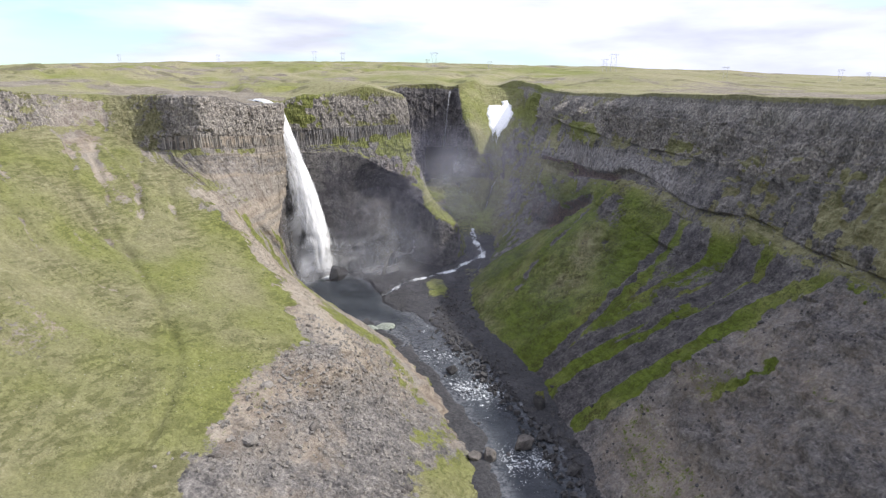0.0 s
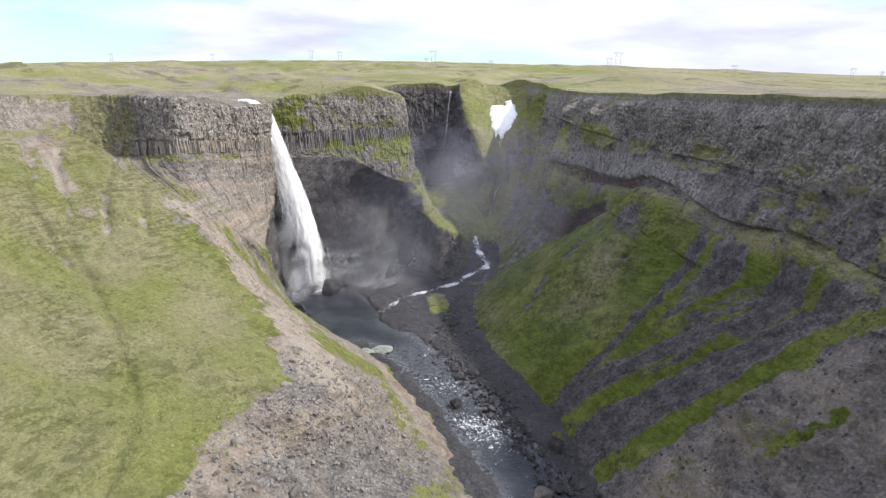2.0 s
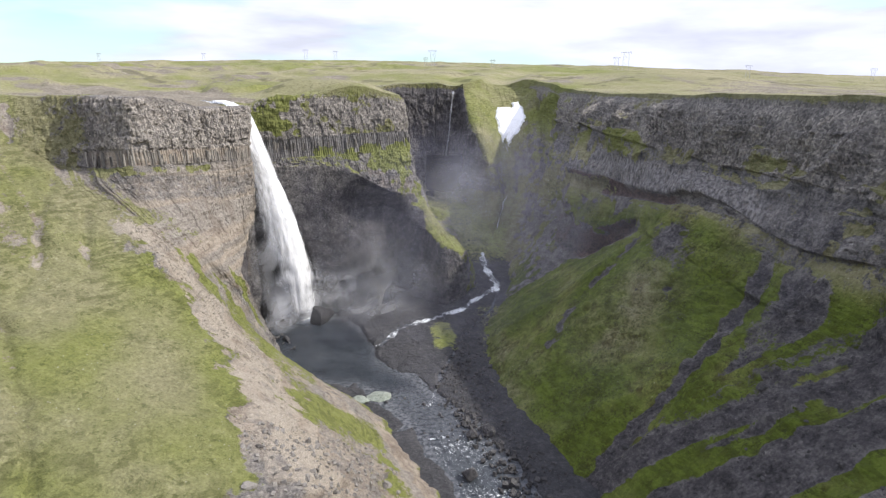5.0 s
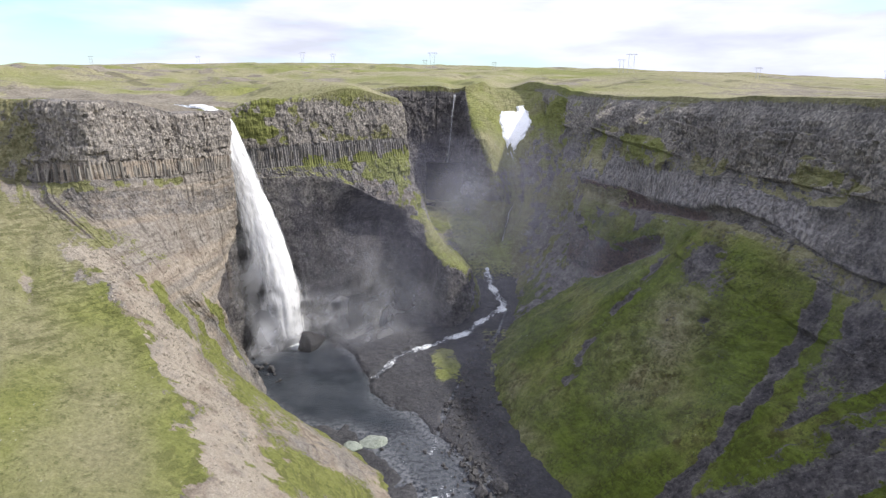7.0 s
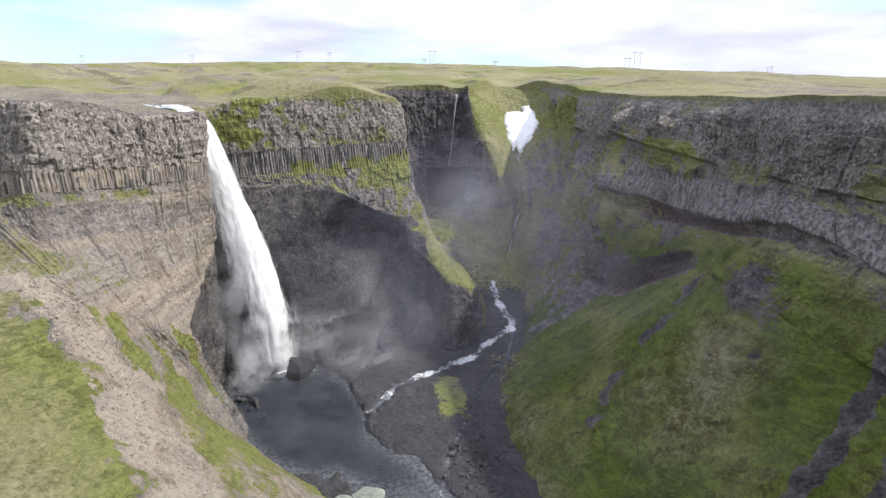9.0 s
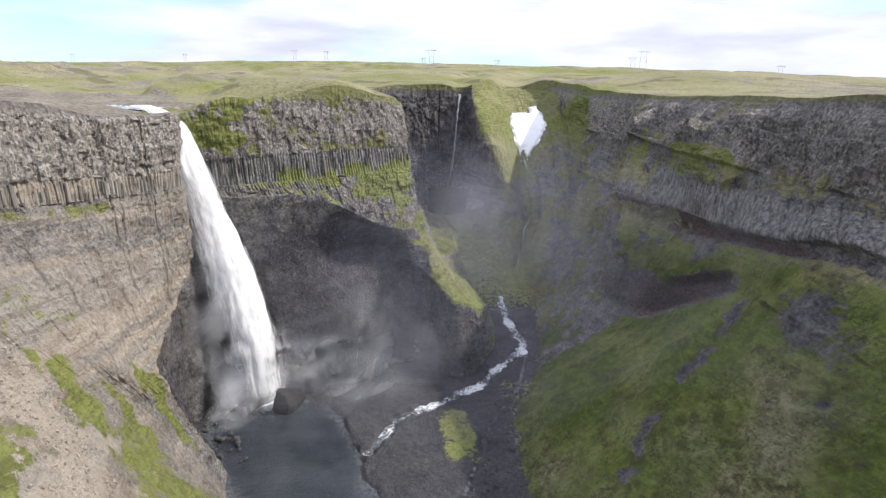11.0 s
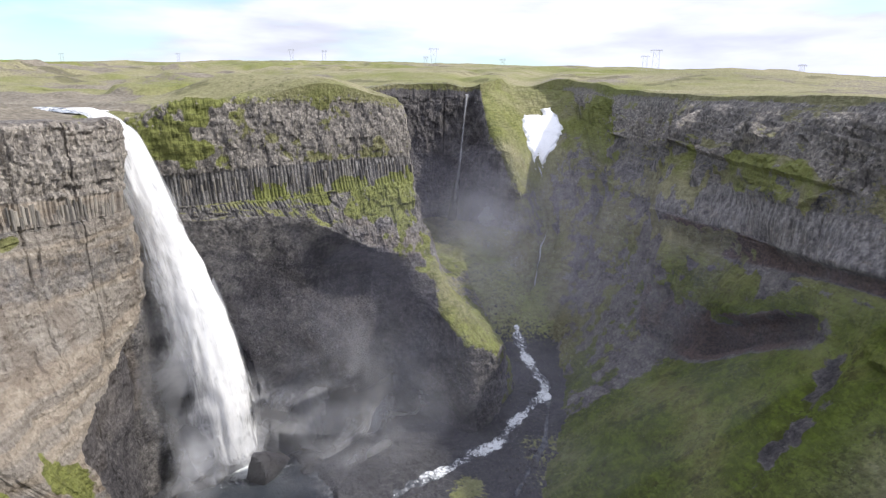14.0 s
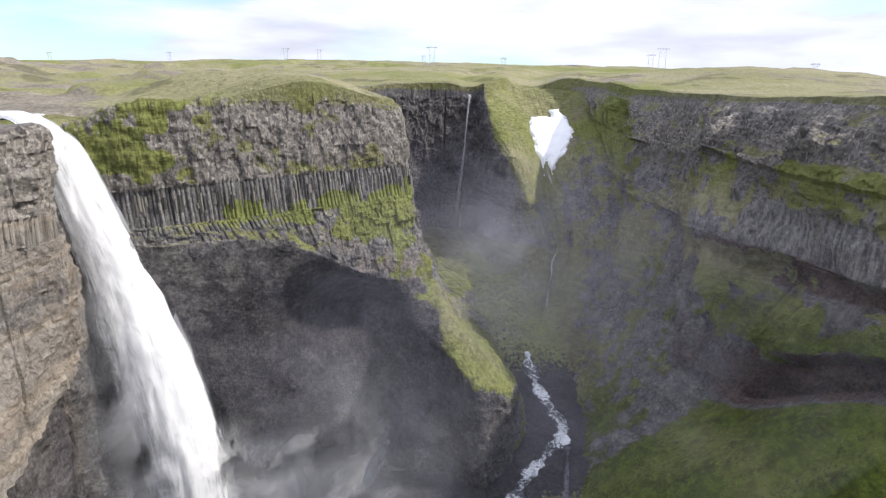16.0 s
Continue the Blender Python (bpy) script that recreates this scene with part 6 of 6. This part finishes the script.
def haze_sheets():
    """Very thin veils between the canyon's walls, added to lift and blue its dark parts."""
    V, Fc, A, base = [], [], [], 0
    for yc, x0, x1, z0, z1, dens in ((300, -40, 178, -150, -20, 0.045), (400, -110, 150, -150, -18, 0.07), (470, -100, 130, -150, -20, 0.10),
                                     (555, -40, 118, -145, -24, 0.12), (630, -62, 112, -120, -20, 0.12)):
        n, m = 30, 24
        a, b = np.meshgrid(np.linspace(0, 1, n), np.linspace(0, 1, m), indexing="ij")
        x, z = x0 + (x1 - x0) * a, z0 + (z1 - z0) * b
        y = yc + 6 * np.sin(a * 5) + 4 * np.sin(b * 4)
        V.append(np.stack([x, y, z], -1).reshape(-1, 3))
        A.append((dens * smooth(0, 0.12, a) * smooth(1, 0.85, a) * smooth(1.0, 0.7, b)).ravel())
        Fc.append(grid_faces(n, m) + base)
        base += n * m
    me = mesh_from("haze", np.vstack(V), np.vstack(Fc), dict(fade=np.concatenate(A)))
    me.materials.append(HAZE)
    ob = tagged(new("haze", me), "faint bluish veils standing in for canyon haze", "haze", kind="stuff")
    ob.visible_shadow = False
    return ob


haze_sheets()
high_fall()
thin_fall()
snow_stream()
snow_patch()
mist_sheets()

for _s, _at, _size, _mat, _label, _turn, _sink in (
        (11, (-87, 436, -151.5), (20, 16, 17), STONE_DIM, "huge dark angular boulder beside the waterfall's foot", 20, 0.18),
        (12, (-110, 432, -151.5), (10, 9, 8), STONE, "dark wet boulder behind the falling water", 60, 0.2),
        (13, (8, 309, -152.5), (6.5, 5.5, 6.0), STONE, "dark rounded boulder in the rapids", 10, 0.25),
        (14, (15, 311, -152.5), (8, 7, 8.5), STONE, "large dark boulder in the rapids", 45, 0.25),
        (15, (5, 281, -152.5), (9, 7.5, 7.5), STONE, "dark boulder at the river's edge", 70, 0.25),
        (16, (48, 246, -153), (8, 9, 15), STONE_MOSSY, "tall moss-capped boulder on the river bank", 15, 0.2),
        (17, (36, 214, -153), (11, 9, 9.5), STONE_BROWN, "broad squat boulder standing in the river", 30, 0.25),
        (18, (20, 206, -153), (9, 7, 7), STONE_BROWN, "grey boulder on the grassy river bank", 80, 0.25),
        (19, (13, 205, -152), (7, 7, 6), STONE_BROWN, "grey boulder half sunk in the bank", 25, 0.3),
        (20, (54, 197, -153), (8, 7, 7), STONE, "dark boulder at the foot of the scree", 5, 0.3),
        (21, (-38, 343, -152.5), (16, 13, 5), STONE_PALE, "flat pale lichen-covered rock at the pool's edge", 12, 0.35),
        (22, (-47, 338, -152), (11, 10, 5), STONE_PALE, "pale lichen-covered rock beside the pool", 50, 0.35),
        (23, (-66, 462, -151), (11, 8, 5), STONE, "low dark boulder in the spray", 0, 0.3)):
    boulder(_s, _at, _size, _mat, _label, _turn, _sink)

# smaller rocks: a few shapes, set down again and again
_rng = np.random.default_rng(77)
_shapes = [(boulder_mesh("boulder", 100 + i, (1.0, 0.8, 0.7), 9), m) for i, m in enumerate((STONE, STONE, STONE_GREY, STONE_BROWN, STONE_GREY))]


def rock_at(p, size, kind, label, group):
    me, mat = _shapes[kind]
    if not me.materials:
        me.materials.append(mat)
    ob = new("boulder", me)
    ob.location = tuple(p)
    ob.scale = (size, size * _rng.uniform(0.8, 1.2), size * _rng.uniform(0.7, 1.1))
    ob.rotation_euler = (_rng.uniform(-0.3, 0.3), _rng.uniform(-0.3, 0.3), _rng.uniform(0, 6.28))
    tagged(ob, label, "boulder", group)


_done = 0
while _done < 60:
    _y = _rng.uniform(195, 345)
    _c = np.interp(_y, [185, 223, 255, 288, 322, 352], [40, 33, 22, 8, -8, -30])
    _x = _c + _rng.normal(4, 12)
    if abs(_x - _c) < 26:
        rock_at((_x, _y, float(floor_z(_x, _y)) + 0.1), _rng.uniform(1.2, 3.2), int(_rng.integers(0, 2)), "dark wet boulder in the shallow river", "river boulders")
        _done += 1
for _ in range(90):
    _u, _b = _rng.uniform(2.2, 4.3), _rng.uniform(3.88, 4.7)
    _p, _n = wall_point(_u, _b, 0.2)
    rock_at(_p, float(np.clip(_rng.lognormal(0.9, 0.5), 1.2, 6.5)), int(_rng.integers(2, 5)), "grey angular boulder on the scree spur", "spur boulders")
for _ in range(34):
    _u, _b = _rng.uniform(31.5, 34.6), _rng.uniform(4.0, 4.95)
    _p, _n = wall_point(_u, _b, 0.2)
    rock_at(_p, float(np.clip(_rng.lognormal(0.6, 0.5), 1.0, 4.5)), int(_rng.integers(0, 2)), "dark boulder on the shaded scree slope", "scree boulders")

for _ in range(22):
    _a = _rng.uniform(0, 1)
    _x, _y = -100 - 22 * _a + _rng.normal(0, 4), 398 + 34 * _a + _rng.normal(0, 5)
    rock_at((_x, _y, float(floor_z(_x, _y)) + 0.6), float(np.clip(_rng.lognormal(1.1, 0.4), 1.5, 6.0)), int(_rng.integers(0, 2)), "dark wet boulder fallen below the cliff", "fallen boulders")


def scree_stuff(name, label, n, ranges, seed, material, sizes):
    """Loose stones too many to count."""
    rng = np.random.default_rng(seed)
    box = np.array([(-1, -1, -1), (1, -1, -1), (1, 1, -1), (-1, 1, -1), (-1, -1, 1), (1, -1, 1), (1, 1, 1), (-1, 1, 1)], float) * 0.5
    quads = np.array([(0, 3, 2, 1), (4, 5, 6, 7), (0, 1, 5, 4), (1, 2, 6, 5), (2, 3, 7, 6), (3, 0, 4, 7)])
    V, Fc = [], []
    for k in range(n):
        u0, u1, b0, b1 = ranges[k % len(ranges)]
        uu, bb = rng.uniform(u0, u1), rng.uniform(b0, b1)
        p, _ = wall_point(uu, bb, 0.05)
        if COVER["grass"][int(np.argmin(np.abs(U - uu))) * nv + int(np.argmin(np.abs(BAND - bb)))] > 0.42:
            p = p - (0, 0, 6)
        v = box * rng.uniform(0.5, 1.2, 3) * rng.uniform(*sizes) + rng.uniform(-0.12, 0.12, (8, 3))
        q = Euler(rng.uniform(0, 6.28, 3)).to_matrix()
        V.append(v @ np.array(q) + p)
        Fc.append(quads + 8 * k)
    me = mesh_from(name, np.vstack(V), np.vstack(Fc), flat=True)
    me.materials.append(material)
    return tagged(new(name, me), label, "stones", kind="stuff")


scree_stuff("loose_stones", "loose grey stones strewn over the spur", 1800, [(2.0, 4.4, 3.85, 4.75)], 3, STONE_GREY, (0.4, 1.4))
scree_stuff("scree_stones", "small pale stones along the scree crest", 1500, [(4.2, 7.6, 3.7, 4.3)], 6, STONE_TAN, (0.3, 0.9))
def bank_stones():
    """Loose dark stones along the river's gravel banks."""
    rng = np.random.default_rng(12)
    box = np.array([(-1, -1, -1), (1, -1, -1), (1, 1, -1), (-1, 1, -1), (-1, -1, 1), (1, -1, 1), (1, 1, 1), (-1, 1, 1)], float) * 0.5
    quads = np.array([(0, 3, 2, 1), (4, 5, 6, 7), (0, 1, 5, 4), (1, 2, 6, 5), (2, 3, 7, 6), (3, 0, 4, 7)])
    V, Fc = [], []
    for k in range(1600):
        y = rng.uniform(180, 450)
        x = float(np.interp(y, [180, 223, 255, 288, 322, 352, 400, 450], [40, 33, 22, 8, -6, -14, -4, 8])) + rng.uniform(8, 40) * rng.uniform(0.5, 1)
        v = box * rng.uniform(0.5, 1.2, 3) * min(rng.lognormal(0.0, 0.45), 3.0) + rng.uniform(-0.15, 0.15, (8, 3))
        V.append(v @ np.array(Euler(rng.uniform(0, 6.28, 3)).to_matrix()) + (x, y, float(floor_z(x, y)) + 0.6))
        Fc.append(quads + 8 * k)
    me = mesh_from("bank_stones", np.vstack(V), np.vstack(Fc), flat=True)
    me.materials.append(STONE)
    return tagged(new("bank_stones", me), "loose dark stones along the gravel bank", "stones", kind="stuff")


bank_stones()
scree_stuff("dark_rubble", "dark rubble strewn over the shaded chutes", 1300, [(31.0, 34.8, 4.0, 5.0), (30.9, 31.7, 3.6, 5.0)], 4, STONE, (0.3, 1.0))


def pylon(at, height, kind):
    """A power-line tower: legs, crossarm, braces and hanging insulators."""
    root = new("pylon")
    root.location = at

    def bar(name, a, b, r0, r1, parent=None):
        a, b = Vector(a), Vector(b)
        q = (b - a).to_track_quat("Z", "Y").to_matrix().to_4x4()
        bm = bmesh.new()
        bmesh.ops.create_cone(bm, cap_ends=True, segments=6, radius1=r0, radius2=r1, depth=(b - a).length,
                              matrix=Matrix.Translation((a + b) / 2) @ q)
        me = bpy.data.meshes.new(name)
        bm.to_mesh(me)
        bm.free()
        return part(name, me, STEEL, parent or root)

    h, w = height, height * 0.30
    foot, top = (w * 0.32, w * 0.62) if kind == "v" else (w * 0.62, w * 0.5)
    for sgn in (-1, 1):
        leg = bar("leg", (sgn * foot, 0, -2.0), (sgn * top, 0, h), 0.30, 0.22)
        bar("insulator", (sgn * w * 0.95, 0, h - 0.2), (sgn * w * 0.95, 0, h - 3.0), 0.16, 0.16)
    bar("insulator", (0, 0, h - 0.2), (0, 0, h - 3.0), 0.16, 0.16)
    bar("crossarm", (-w * 1.1, 0, h), (w * 1.1, 0, h), 0.28, 0.28)
    bar("crossarm", (-w * 0.9, 0, h + 1.2), (w * 0.9, 0, h + 1.2), 0.16, 0.16)
    for lo, hi in ((0.1, 0.5), (0.5, 0.95)):
        for sgn in (-1, 1):
            xa, xb = foot + (top - foot) * lo, foot + (top - foot) * hi
            bar("brace", (sgn * xa, 0, h * lo), (-sgn * xb, 0, h * hi), 0.10, 0.10)
    return tagged(root, "grey steel power-line pylon on the moor", "pylon", "power line")


for _x, _y, _h, _k in ((-955, 1740, 22, "h"), (-660, 1730, 20, "h"), (-374, 1718, 27, "v"), (-274, 1614, 22, "h"), (-35, 1330, 16, "h"), (-20, 1324, 30, "v"),
                       (102, 1281, 17, "h"), (347, 1260, 24, "h"), (363, 1252, 34, "h"), (553, 1147, 22, "h"), (754, 1110, 21, "v"), (800, 1100, 14, "h")):
    pylon((_x, _y, float(plateau_z(np.array([_x]), np.array([_y]))[0])), _h, _k)
